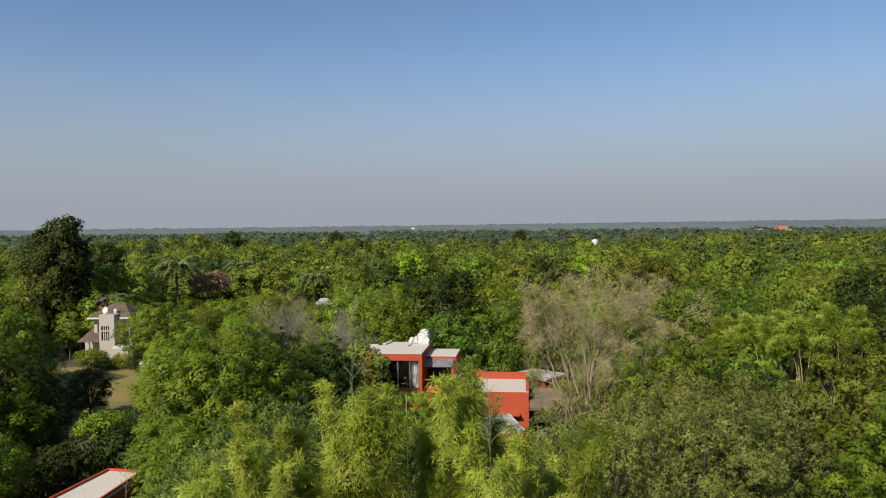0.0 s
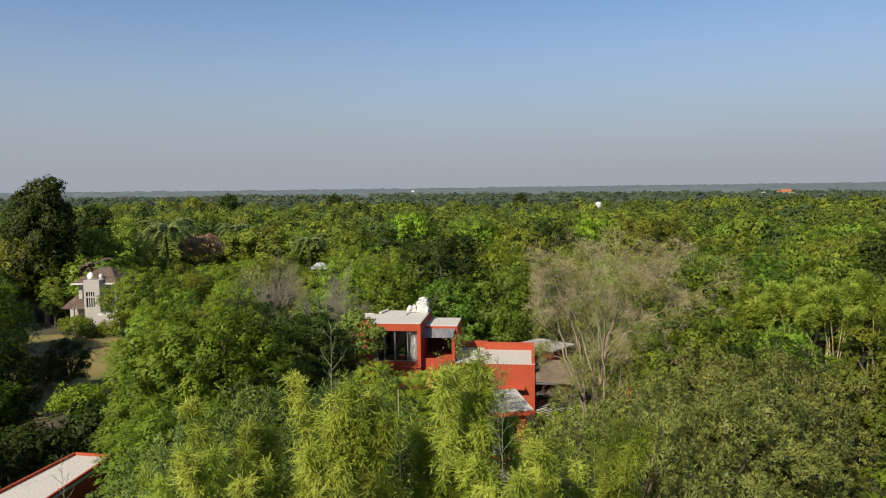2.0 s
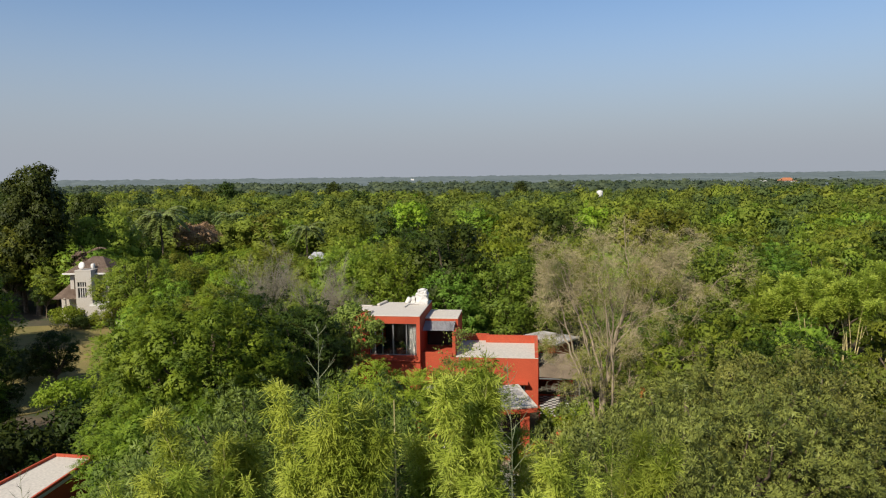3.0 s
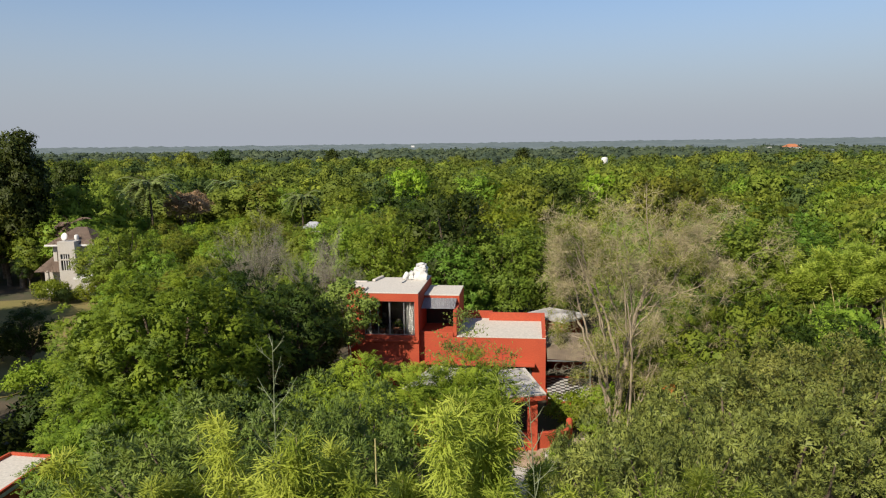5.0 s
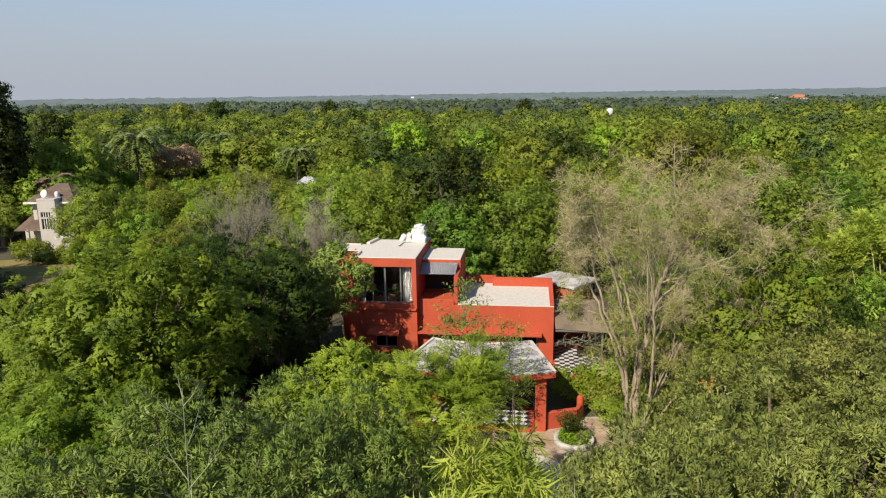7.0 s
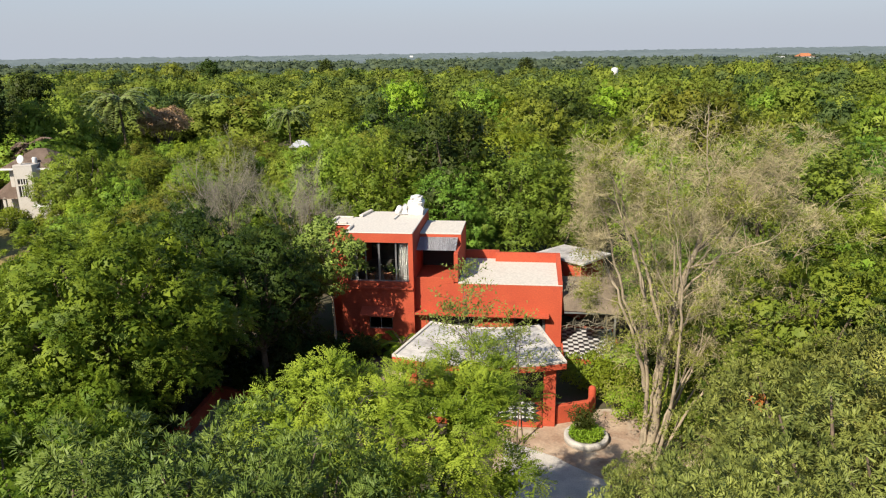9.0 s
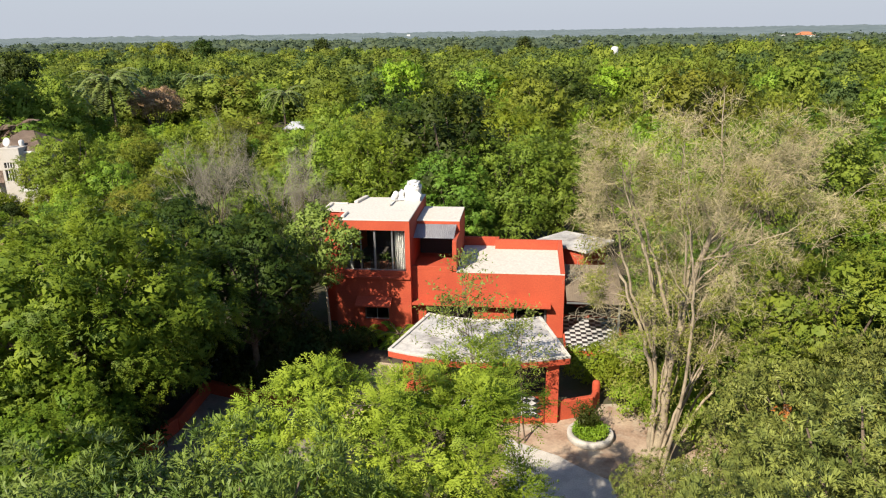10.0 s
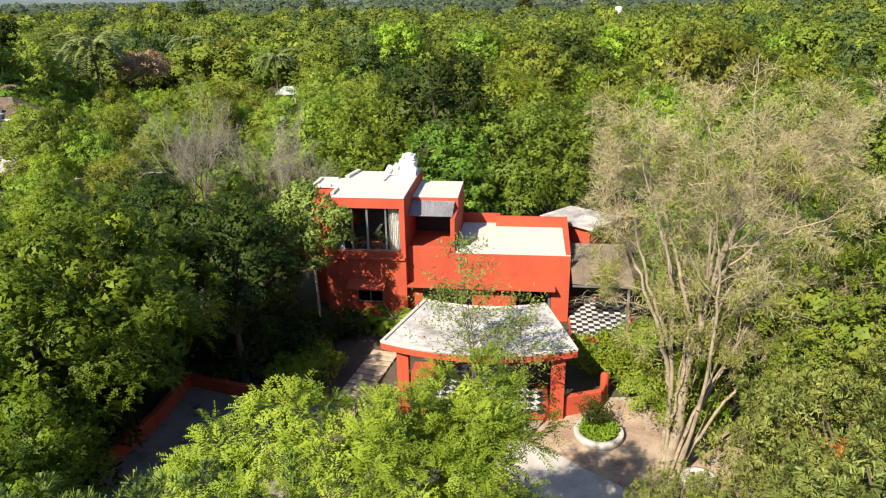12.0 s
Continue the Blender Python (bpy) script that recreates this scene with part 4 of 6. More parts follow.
tree("mango_tree", "small olive-green mango tree by the drive", *mango_b, 6.4, 34.6, turn=10, size=0.36, lift=1.1)

# neem in front of the porch
neem_lobes = [((-3.5, -0.7, 6.6), (0.9, 0.9, 0.8)), ((-2.9, -0.3, 7.9), (0.95, 0.9, 0.85)), ((-1.9, 0.1, 8.3), (0.95, 0.9, 0.8)), ((-0.8, -0.2, 8.0), (1.0, 0.9, 0.8)), ((0.1, 0.3, 7.9), (0.85, 0.9, 0.8)), ((-2.1, -1.0, 7.0), (1.0, 1.0, 0.9)), ((-0.6, -1.2, 7.3), (1.1, 1.0, 0.9)), ((0.9, -0.8, 7.2), (1.0, 1.0, 0.85)), ((1.6, 0.4, 7.8), (0.95, 0.9, 0.8)), ((2.5, 0.9, 6.9), (0.85, 0.8, 0.7)), ((2.2, -0.4, 6.3), (0.9, 0.9, 0.75)), ((0.5, -1.6, 6.2), (1.1, 1.0, 0.85)), ((-1.4, -1.7, 6.0), (1.0, 1.0, 0.85)), ((1.2, 1.2, 7.0), (1.0, 0.9, 0.8)), ((0.0, 0.9, 6.9), (1.0, 0.9, 0.8)), ((2.9, 1.6, 5.6), (0.7, 0.7, 0.6)), ((1.9, -1.5, 5.2), (0.85, 0.8, 0.7)), ((1.5, 1.7, 8.1), (0.9, 0.9, 0.8)), ((2.3, 1.8, 7.5), (0.9, 0.9, 0.75)), ((2.9, 1.8, 6.9), (0.85, 0.8, 0.7)), ((1.0, 2.1, 7.2), (0.9, 0.9, 0.8)), ((3.3, 2.4, 5.8), (0.7, 0.7, 0.6))]
rng = rng_of(21)
neem_lobes = [((x, y, z - 0.2 * max(0.0, x - 0.6)), tuple(q * 0.86 for q in r)) for (x, y, z), r in neem_lobes]
neem_lobes = [l for l in neem_lobes if l[0][0] < 2.4 or l[0][2] > 7.2]
neem = leaves_mesh("crown", lobed(rng, neem_lobes, 3.6, 0.36, 60, 0.125, 0.03, droop=0.35, core=0.3, spray=(18, 15, 0.44), ease=0.6), M_NEEM), trunk_mesh(rng, neem_lobes, 9.0, 0.15, M_BARK)
tree("neem_tree", "light green feathery neem tree before the porch", *neem, -0.85, 30.9, lift=0.925)

# large trees beside the house
big = domed(31, 10.6, 5.0, 2.6, 64, M_BROAD, 0.85, 0.42, 100, 0.125, 0.06, 0.3, droop=0.4, core=0.2, fine=0.66, spray=(26, 9, 0.3), solid=0.56)
big2 = domed(32, 9.6, 4.4, 1.0, 48, M_BROAD, 0.75, 0.45, 90, 0.14, 0.07, 0.26, droop=0.4, core=0.2, fine=0.7, spray=(16, 8, 0.34), solid=0.58)
BIG = "broad dense green tree with clumped foliage to the ground"
tree("broad_tree", BIG, *big, -12.45, 39.7, turn=15, size=0.93, lift=0.97)
tree("broad_tree", BIG, *big2, -14.6, 43.6, turn=140, size=0.86)
tree("broad_tree", BIG, *big2, -10.9, 31.4, turn=220, size=0.68)
tree("broad_tree", BIG, *big2, -26.0, 40.5, turn=10, size=0.68)
tree("broad_tree", BIG, *big2, -23.5, 33.5, turn=300, size=0.62)
tree("broad_tree", "tall broad green tree at the edge of the lawn", *big2, -32.6, 50.0, turn=250, size=0.92, lift=1.2)
tree("broad_tree", BIG, *big2, -9.0, 53.5, turn=100, size=0.52)
tree("broad_tree", BIG, *big2, -13.8, 36.6, turn=60, size=0.62)
tree("broad_tree", BIG, *big2, -11.8, 34.8, turn=190, size=0.64)

tree("broad_tree", "green leafy tree beside the mango", *big2, 17.0, 25.6, turn=40, size=0.72)
tree("broad_tree", "green leafy tree beside the mango", *big2, 15.2, 22.4, turn=170, size=0.56)
tree("broad_tree", "green leafy tree beside the mango", *big2, 20.5, 29.5, turn=290, size=0.78)
tree("mango_tree", MANGO, *mango_b, 5.3, 24.9, turn=70, size=0.78, lift=1.3)

# slim tree at the corner of the upper room
rng = rng_of(41)
lob = [((0.1, 0, 6.0), (0.9, 0.8, 0.7)), ((1.0, -0.2, 5.6), (0.8, 0.7, 0.55)), ((-0.8, 0.2, 5.8), (0.75, 0.7, 0.6)), ((0.5, -0.4, 4.9), (0.7, 0.6, 0.5)), ((-0.6, -0.2, 4.7), (0.75, 0.6, 0.55)), ((0.4, -0.2, 3.7), (0.4, 0.4, 0.35)), ((1.3, 0.0, 4.9), (0.5, 0.5, 0.4)), ((-0.4, 0.2, 6.6), (0.7, 0.6, 0.5)), ((-1.2, 0, 5.1), (0.5, 0.5, 0.4))]
w = Wood()
w.limb([(0.1, 0, -0.1), (0.14, 0, 1.5), (0.08, 0, 3.0), (0.0, 0, 4.4), (0, 0, 5.6)], [0.07, 0.06, 0.055, 0.045, 0.03], 8)
for c, r in lob[1:]:
    w.limb([(0.06, 0, 3.4 if c[2] < 4 else 4.0), (c[0] * 0.5, c[1] * 0.5, c[2] - 0.4), c], [0.035, 0.025, 0.012], 5)
tree("slim_tree", "slender pale-trunked tree with a high round crown", leaves_mesh("crown", lobed(rng, lob, 9, 0.28, 16, 0.23, 0.1, core=0.03), M_SLIM), w.mesh("trunk", M_PALE_BARK), -5.75, 49.2, lift=1.08)


# bamboo: canes that arch over, with hanging sprays of narrow leaves
def bamboo(seed, canes, height, reach, sprays, leaves, length, width, material, start=0.35):
    rng = rng_of(seed)
    stems, quads = [], []
    for i in range(canes):
        a, h = rng.random() * 6.283, height * (0.86 + 0.16 * rng.random())
        out = reach * (0.3 + 0.8 * rng.random())
        base = np.array((math.cos(a + 1), math.sin(a + 1), 0)) * 1.3 * rng.random()
        t = np.linspace(0, 1, 9)
        r = out * t ** 2.3
        z = h * (t - 0.14 * t ** 4 * out / reach)
        pts = base + np.stack((math.cos(a) * r, math.sin(a) * r, z), 1) + np.cumsum(rng.normal(size=(9, 3)) * 0.04, 0)
        w = Wood()
        w.limb(pts, np.linspace(0.055, 0.01, 9), 5)
        stems.append(w.mesh("cane", M_CULM))
        s = start + (1 - start) * rng.random(sprays) ** 0.8
        p = np.stack([np.interp(s, t, pts[:, k]) for k in range(3)], 1)
        b = rng.random(sprays) * 6.283
        arm = (0.35 + 0.9 * rng.random(sprays)) * (1.15 - 0.65 * s)
        aim = unit(np.stack((np.cos(b), np.sin(b), 0.25 + 0.6 * rng.random(sprays)), 1))
        tip = p + aim * arm[:, None] * 0.8
        k = leaves
        f = rng.random((sprays, k, 1))
        pos = (p[:, None] + (tip - p)[:, None] * (0.15 + 0.9 * f) + rng.normal(size=(sprays, k, 3)) * 0.06).reshape(-1, 3)
        way = (aim[:, None] * 0.9 + rng.normal(size=(sprays, k, 3)) * 0.38 + np.array((0, 0, -0.12))).reshape(-1, 3)
        n = len(pos)
        quads.append(leaf_blades(pos, way, unit(np.array((-0.2, -0.3, 1.0)) + rng.normal(size=(n, 3)) * 0.4), length * (0.6 + 0.8 * rng.random(n)), width * (0.7 + 0.6 * rng.random(n))))
    return leaves_mesh("foliage", quads, material), stems


def bamboo_clump(label, meshes, x, y, turn=0, size=1.0, lift=1.0):
    ob = empty("bamboo_clump", Matrix.Translation((x, y, 0)) @ Matrix.Rotation(radians(turn), 4, 'Z') @ Matrix.Diagonal((size, size, size * lift, 1)))
    tagged(ob, label, "bamboo")
    link("foliage", meshes[0], None, ob)
    for stem in meshes[1]:
        link("cane", stem, None, ob)
    return ob


def plume(seed, canes, height, reach, count, leaves, length, width, material):
    """Bamboo tops: each cane ends in a feathery plume of narrow leaves that rise and hang over."""
    rng = rng_of(seed)
    stems, quads = [], []
    for i in range(canes):
        a, h = rng.random() * 6.283, height * (0.7 + 0.3 * rng.random())
        out = reach * (0.3 + 1.1 * rng.random())
        t = np.linspace(0, 1, 10)
        r = 0.25 + out * t ** 3
        z = h * t
        z[-1] -= 0.02 * h * out / reach
        pts = np.stack((math.cos(a) * r, math.sin(a) * r, z), 1) + np.cumsum(rng.normal(size=(10, 3)) * 0.03, 0)
        w = Wood()
        w.limb(pts, np.linspace(0.035, 0.004, 10), 5)
        stems.append(w.mesh("cane", M_CULM))
        s = 0.5 + 0.5 * rng.random(count) ** 0.8
        p = np.stack([np.interp(s, t, pts[:, k]) for k in range(3)], 1)
        b = a + rng.normal(size=count) * 1.7
        aim = np.stack((np.cos(b), np.sin(b), 0.7 + 1.1 * rng.random(count)), 1)
        arm = (0.3 + 0.6 * rng.random(count)) * (1.4 - s)
        f = rng.random((count, leaves))
        drop = np.zeros((count, leaves, 3))
        drop[..., 2] = -1.2 * f ** 2
        pos = p[:, None] + (aim[:, None] * f[..., None] + drop) * arm[:, None, None] + rng.normal(size=(count, leaves, 3)) * 0.03
        slope = aim[:, None] + np.array((0, 0, -2.4)) * f[..., None]
        out = unit(pos - pts[4] * (1, 1, 0) - np.array((0, 0, 0.8 * height)) + np.array((0, 0, 0.5)))
        way = unit(slope) + rng.normal(size=pos.shape) * 0.85 + np.array((0.1, 0, -0.1))
        n = count * leaves
        quads.append(leaf_blades(pos.reshape(-1, 3), way.reshape(-1, 3), rng.normal(size=(n, 3)) + (0, 0, 0.6), length * (0.6 + 0.8 * rng.random(n)), width * (0.7 + 0.6 * rng.random(n)), out.reshape(-1, 3), 0.7))
    return leaves_mesh("foliage", quads, material), stems


bam_a = plume(51, 20, 12.9, 1.25, 135, 36, 0.26, 0.022, M_BAMBOO)
bam_b = plume(52, 20, 12.9, 1.25, 135, 36, 0.26, 0.022, M_BAMBOO)
bam_slim = plume(55, 16, 12.9, 0.8, 135, 34, 0.26, 0.022, M_BAMBOO)
bam_low = plume(54, 14, 12.9, 0.95, 90, 24, 0.26, 0.02, M_BAMBOO)
BAM = "tall clump of yellow-green bamboo with arching feathery tops"
bamboo_clump(BAM, bam_slim, -2.35, 18.4, 0, 0.935)
bamboo_clump(BAM, bam_slim, 0.15, 19.3, 80, 0.945)
bamboo_clump(BAM, bam_a, 1.7, 18.8, 170, 0.82)
bamboo_clump(BAM, bam_b, -4.3, 18.6, 230, 0.875)
bamboo_clump(BAM, bam_a, 2.9, 19.2, 300, 0.83)
bamboo_clump(BAM, bam_b, -5.8, 18.4, 20, 0.82)
for x, y, turn, s in ((-3.5, 19.7, 130, 0.8), (1.3, 20.4, 210, 0.77), (3.6, 20.2, 330, 0.78), (-5.0, 20.4, 90, 0.74)):
    bamboo_clump(BAM, bam_low, x, y, turn, s, 0.97)
bam_c = bamboo(53, 12, 11.4, 1.7, 130, 16, 0.3, 0.045, M_BAMBOO, 0.8)
for x, y, turn, s in ((20.4, 43.8, 0, 0.95), (22.6, 43.6, 90, 0.95), (25.0, 44.6, 200, 1.0), (18.6, 45.4, 300, 0.92)):
    bamboo_clump("bright green bamboo clump with bare yellow canes below", bam_c, x, y, turn, s)


# leafless trees: forking limbs down to twigs
def bare(seed, stems, depth, spread, grow, twig_material, bark, twist=0.35, sprigs=6):
    rng = rng_of(seed)
    w, tw, slivers = Wood(), Wood(), []

    def fork(p, d, length, radius, level):
        n = 4
        pts, q = [p], p
        for i in range(n):
            d = unit(d + rng.normal(size=3) * twist * (0.08, 0.18, 0.3, 0.35, 0.35, 0.35, 0.35)[level] + np.array((0, 0, 0.04)))
            q = q + d * length / n
            pts.append(q)
        (w if level < 3 else tw).limb(pts, np.linspace(radius, radius * 0.6, n + 1), 7 if level < 2 else 4 if level < 4 else 3)
        if level == depth:
            k = sprigs
            o = np.repeat(np.array(pts[1:]), k, 0) + rng.normal(size=(k * n, 3)) * 0.03
            aim = unit(rng.normal(size=(k * n, 3)) + d * 0.9)
            slivers.append(leaf_blades(o, aim, rng.normal(size=(k * n, 3)), 0.3 + 0.3 * rng.random(k * n), np.full(k * n, 0.009)))
            return
        for i in range(3):
            a = rng.normal(size=3)
            a -= d * (a @ d)
            nd = unit(d + unit(a) * spread * (0.55 + 0.6 * rng.random()) * (0.7 + 0.17 * level))
            at = pts[-1] if i < 2 else pts[2]
            fork(at, nd, length * grow * (0.75 + 0.45 * rng.random()), radius * (0.6 if i < 2 else 0.45), level + 1)

    for p, d, length, radius in stems:
        fork(np.array(p, float), unit(np.array(d, float)), length, radius, 0)
    sv = np.concatenate(slivers)[:, :3]
    tv, tf = np.concatenate(tw.v), np.concatenate(tw.f)
    tri = np.concatenate((tf[:, [0, 1, 2]], tf[:, [0, 2, 3]]))
    twigs = mesh_from("twig_mass", np.concatenate((tv, sv)), np.concatenate((tri, np.arange(len(sv)).reshape(-1, 3) + len(tv))), twig_material)
    return w.mesh("trunk", bark), twigs


def half_bare():
    """Pale trunks that lean and part into long open limbs, thin twigs and a few yellow-green leaves at their ends."""
    rng = rng_of(61)
    w, tw, slivers, quads = Wood(), Wood(), [], []

    def grow(p, d, length, radius, level):
        n = 4
        pts = [p]
        for i in range(n):
            d = unit(d + rng.normal(size=3) * 0.16 + np.array((0, 0, 0.03)))
            pts.append(pts[-1] + d * length / n)
        (w if level < 3 else tw).limb(pts, np.linspace(radius * 0.85, radius * 0.42, n + 1), 6 if level < 2 else 4 if level < 3 else 3)
        if level == 4:
            k = 3
            o = np.repeat(np.array(pts[1:]), k, 0)
            slivers.append(leaf_blades(o, unit(rng.normal(size=(k * n, 3)) * 1.2 + d), rng.normal(size=(k * n, 3)), 0.2 + 0.4 * rng.random(k * n), np.full(k * n, 0.012)))
            if noise.noise(Vector(p) * 0.9) > (0.02 if p[2] < 7.5 else 0.16):
                k = 7
                o = np.repeat(np.array(pts[1:]), k, 0) + rng.normal(size=(k * n, 3)) * 0.09
                quads.append(leaf_blades(o, rng.normal(size=(k * n, 3)) + (0, 0, -0.5), unit(rng.normal(size=(k * n, 3)) + (0, 0, 1)), 0.11 * (0.6 + 0.8 * rng.random(k * n)), 0.035 * (0.6 + 0.8 * rng.random(k * n))))
            return
        for at, share in ((4, 0.75), (4, 0.62), (3, 0.6), (2, 0.55))[:4 if level < 2 else 3]:
            a = rng.normal(size=3)
            a -= d * (a @ d)
            grow(pts[at], unit(d + unit(a) * (0.45 + 0.5 * rng.random())), length * (0.5 + 0.28 * rng.random()), radius * share * 0.62, level + 1)

    def limb(points, r0, r1, shoots, reach):
        pts = np.array(points, float)
        t = np.linspace(0, len(pts) - 1, 4 * len(pts))
        line = np.stack([np.interp(t, np.arange(len(pts)), pts[:, k]) for k in range(3)], 1)
        line[1:-1] += rng.normal(size=(len(line) - 2, 3)) * 0.03
        w.limb(line, np.linspace(r0, r1, len(line)) * 0.8, 8)
        for i in range(shoots):
            s = 0.4 + 0.6 * (i + 1) / shoots
            k = min(int(s * (len(line) - 1)), len(line) - 1)
            d = unit(line[k] - line[max(k - 2, 0)])
            a = rng.normal(size=3)
            a -= d * (a @ d)
            grow(line[k], unit(d + unit(a) * (0.9 if i < shoots - 1 else 0.1) + np.array((0, 0, 0.15))), reach * (0.8 + 0.4 * rng.random()), max(0.02, 0.36 * (r0 + (r1 - r0) * s)), 1)

    limb([(0, 0, -0.1), (0.15, 0, 2.2), (0.32, 0, 4.6), (0.78, 0.1, 7.1), (1.2, 0.1, 8.6), (1.5, 0, 10.2)], 0.23, 0.085, 6, 1.05)
    limb([(1.45, 0, 10.0), (1.4, 0.1, 11.4), (1.15, 0, 13.6)], 0.06, 0.012, 0, 0.5)
    for q, z in enumerate((11.2, 11.9, 12.5, 13.0)):
        for k in range(3):
            a = q * 1.3 + k * 2.1
            grow(np.array((1.35 - 0.07 * q, 0.05, z)), unit(np.array((math.cos(a), math.sin(a), 0.8))), 0.75 - 0.12 * q, 0.02, 3)
    limb([(-0.15, 0.1, -0.1), (-0.15, 0.1, 3.0), (-0.3, 0.1, 5.0), (-0.4, 0.2, 7.1), (-1.2, 0.3, 9.3)], 0.12, 0.05, 5, 1.2)
    limb([(0.25, -0.2, -0.1), (0.95, -0.3, 2.0), (2.0, -0.3, 3.7), (3.1, -0.2, 5.5), (4.3, 0, 7.8), (5.2, 0, 9.4)], 0.075, 0.02, 5, 1.3)
    limb([(-0.2, 0.1, 4.4), (-1.2, 0.2, 6.8), (-1.7, 0.3, 8.8), (-2.2, 0.2, 10.2)], 0.08, 0.025, 4, 0.9)
    limb([(-0.3, 0.1, 6.0), (-1.0, -0.4, 8.6), (-1.9, -0.8, 10.6)], 0.07, 0.025, 3, 1.0)
    limb([(1.2, 0.1, 8.6), (2.4, -0.4, 10.2), (3.6, -0.6, 11.2)], 0.06, 0.02, 4, 0.9)
    limb([(0.5, 0.2, 4.2), (1.3, 0.3, 6.2), (2.1, 0.5, 8.0), (2.8, 0.6, 9.4)], 0.07, 0.03, 3, 0.8)
    limb([(0.35, 0, 4.8), (-0.3, 0.2, 7.5), (-1.1, 0.4, 9.6), (-1.7, 0.4, 11.0)], 0.09, 0.03, 7, 1.1)
    limb([(0.5, 0, 5.6), (0.3, -0.5, 8.2), (-0.2, -0.8, 10.8)], 0.07, 0.025, 5, 0.9)
    limb([(0.6, 0.1, 6.2), (0.9, 0.6, 8.6), (0.5, 0.9, 11.0)], 0.07, 0.025, 5, 0.9)
    limb([(-0.2, 0.1, 3.2), (-0.7, -0.1, 5.2), (-1.3, 0.0, 6.7), (-1.8, 0.2, 7.9)], 0.1, 0.04, 4, 0.9)
    limb([(0.1, 0.3, -0.1), (0.5, 0.9, 4.0), (0.4, 1.7, 7.6), (-0.2, 2.1, 9.4)], 0.1, 0.045, 6, 1.4)
    limb([(0.2, -0.3, -0.1), (0.5, -0.9, 3.6), (0.4, -1.4, 6.6), (0.1, -1.6, 8.6)], 0.09, 0.04, 5, 1.6)
    limb([(0.4, 0.1, -0.1), (1.5, 0.4, 2.6), (2.6, 0.5, 4.4), (3.6, 0.4, 5.4)], 0.06, 0.025, 4, 1.4)
    limb([(0.9, 0.1, 7.5), (1.9, -0.2, 9.3), (2.5, -0.3, 10.7)], 0.055, 0.025, 6, 1.1)
    limb([(1.1, 0.1, 8.3), (2.3, 0.6, 9.6), (3.3, 0.8, 10.3)], 0.05, 0.025, 6, 1.1)
    limb([(0.8, 0.0, 7.0), (1.6, -0.8, 8.6), (2.9, -1.2, 9.2)], 0.05, 0.025, 5, 1.1)
    for i in range(6):
        a, lean = i * 2.399, 0.14 + 0.05 * (i % 3)
        x, y = 0.24 * math.cos(a), 0.2 * math.sin(a)
        limb([(x, y, -0.1), (x * 1.3 + lean, y * 1.3, 1.6), (x * 2.2 + lean * 3.2, y * 3, 3.4 + 0.15 * i), (x * 3.4 + lean * 5, y * 5, 5.0 + 0.2 * i)], 0.095, 0.03, 2, 0.9)
    sv = np.concatenate(slivers)[:, :3]
    tv, tf = np.concatenate(tw.v), np.concatenate(tw.f)
    tri = np.concatenate((tf[:, [0, 1, 2]], tf[:, [0, 2, 3]]))
    twigs = mesh_from("twig_mass", np.concatenate((tv, sv)), np.concatenate((tri, np.arange(len(sv)).reshape(-1, 3) + len(tv))), M_TWIG)
    return w.mesh("trunk", M_PALE_BARK), twigs, leaves_mesh("dry_foliage", quads, M_TUFT)


t_me, tw_me, l_me = half_bare()
ob = tagged(empty("bare_tree", Matrix.Translation((7.56, 39.4, 0))), "large half-bare tree with pale multiple trunks and dry twigs", "tree")
link("trunk", t_me, None, ob)
link("twig_mass", tw_me, None, ob)
link("dry_foliage", l_me, None, ob)
rng = rng_of(63)
lob = []
for i in range(26):
    a, z = i * 2.399, 2.2 + 0.25 * i
    q = 0.7 + 0.16 * z * (0.5 + 0.5 * rng.random())
    lob.append(((math.cos(a) * q + 0.16 * z - 0.6, math.sin(a) * q * 0.8 + 0.4, z), (0.6, 0.55, 0.5)))
link("shoot_foliage", leaves_mesh("shoot_foliage", lobed(rng, lob, 3.2, 0.5, 14, 0.17, 0.04, droop=0.7, core=0), M_LEAF_PALE), None, ob, "yellow-green shoots round the trunks")

t_me, tw_me = bare(62, [((0, 0, 0), (0.1, 0, 1), 2.6, 0.12), ((0.1, 0, 0), (-0.3, 0.1, 1), 2.6, 0.1)], 5, 0.6, 0.74, M_GREY_TWIG, M_BARK, sprigs=5)
for x, y, s, wide in ((-9.2, 57.4, 0.9, 0.95), (-13.2, 57.8, 1.0, 0.8)):
    ob = tagged(empty("leafless_tree", Matrix.Translation((x, y, 0)) @ Matrix.Rotation(x, 4, 'Z') @ Matrix.Diagonal((s * wide, s * wide, s * 1.2, 1))), "grey leafless tree of fine twigs", "tree")
    link("trunk", t_me, None, ob)
    link("twig_mass", tw_me, None, ob)


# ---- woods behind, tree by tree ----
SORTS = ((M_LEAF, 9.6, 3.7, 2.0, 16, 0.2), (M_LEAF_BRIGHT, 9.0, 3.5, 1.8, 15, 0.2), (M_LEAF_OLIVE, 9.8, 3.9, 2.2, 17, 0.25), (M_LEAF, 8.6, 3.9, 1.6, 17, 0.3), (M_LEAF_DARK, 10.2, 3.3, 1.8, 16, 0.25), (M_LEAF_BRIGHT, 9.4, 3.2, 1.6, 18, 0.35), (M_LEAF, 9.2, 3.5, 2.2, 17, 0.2))
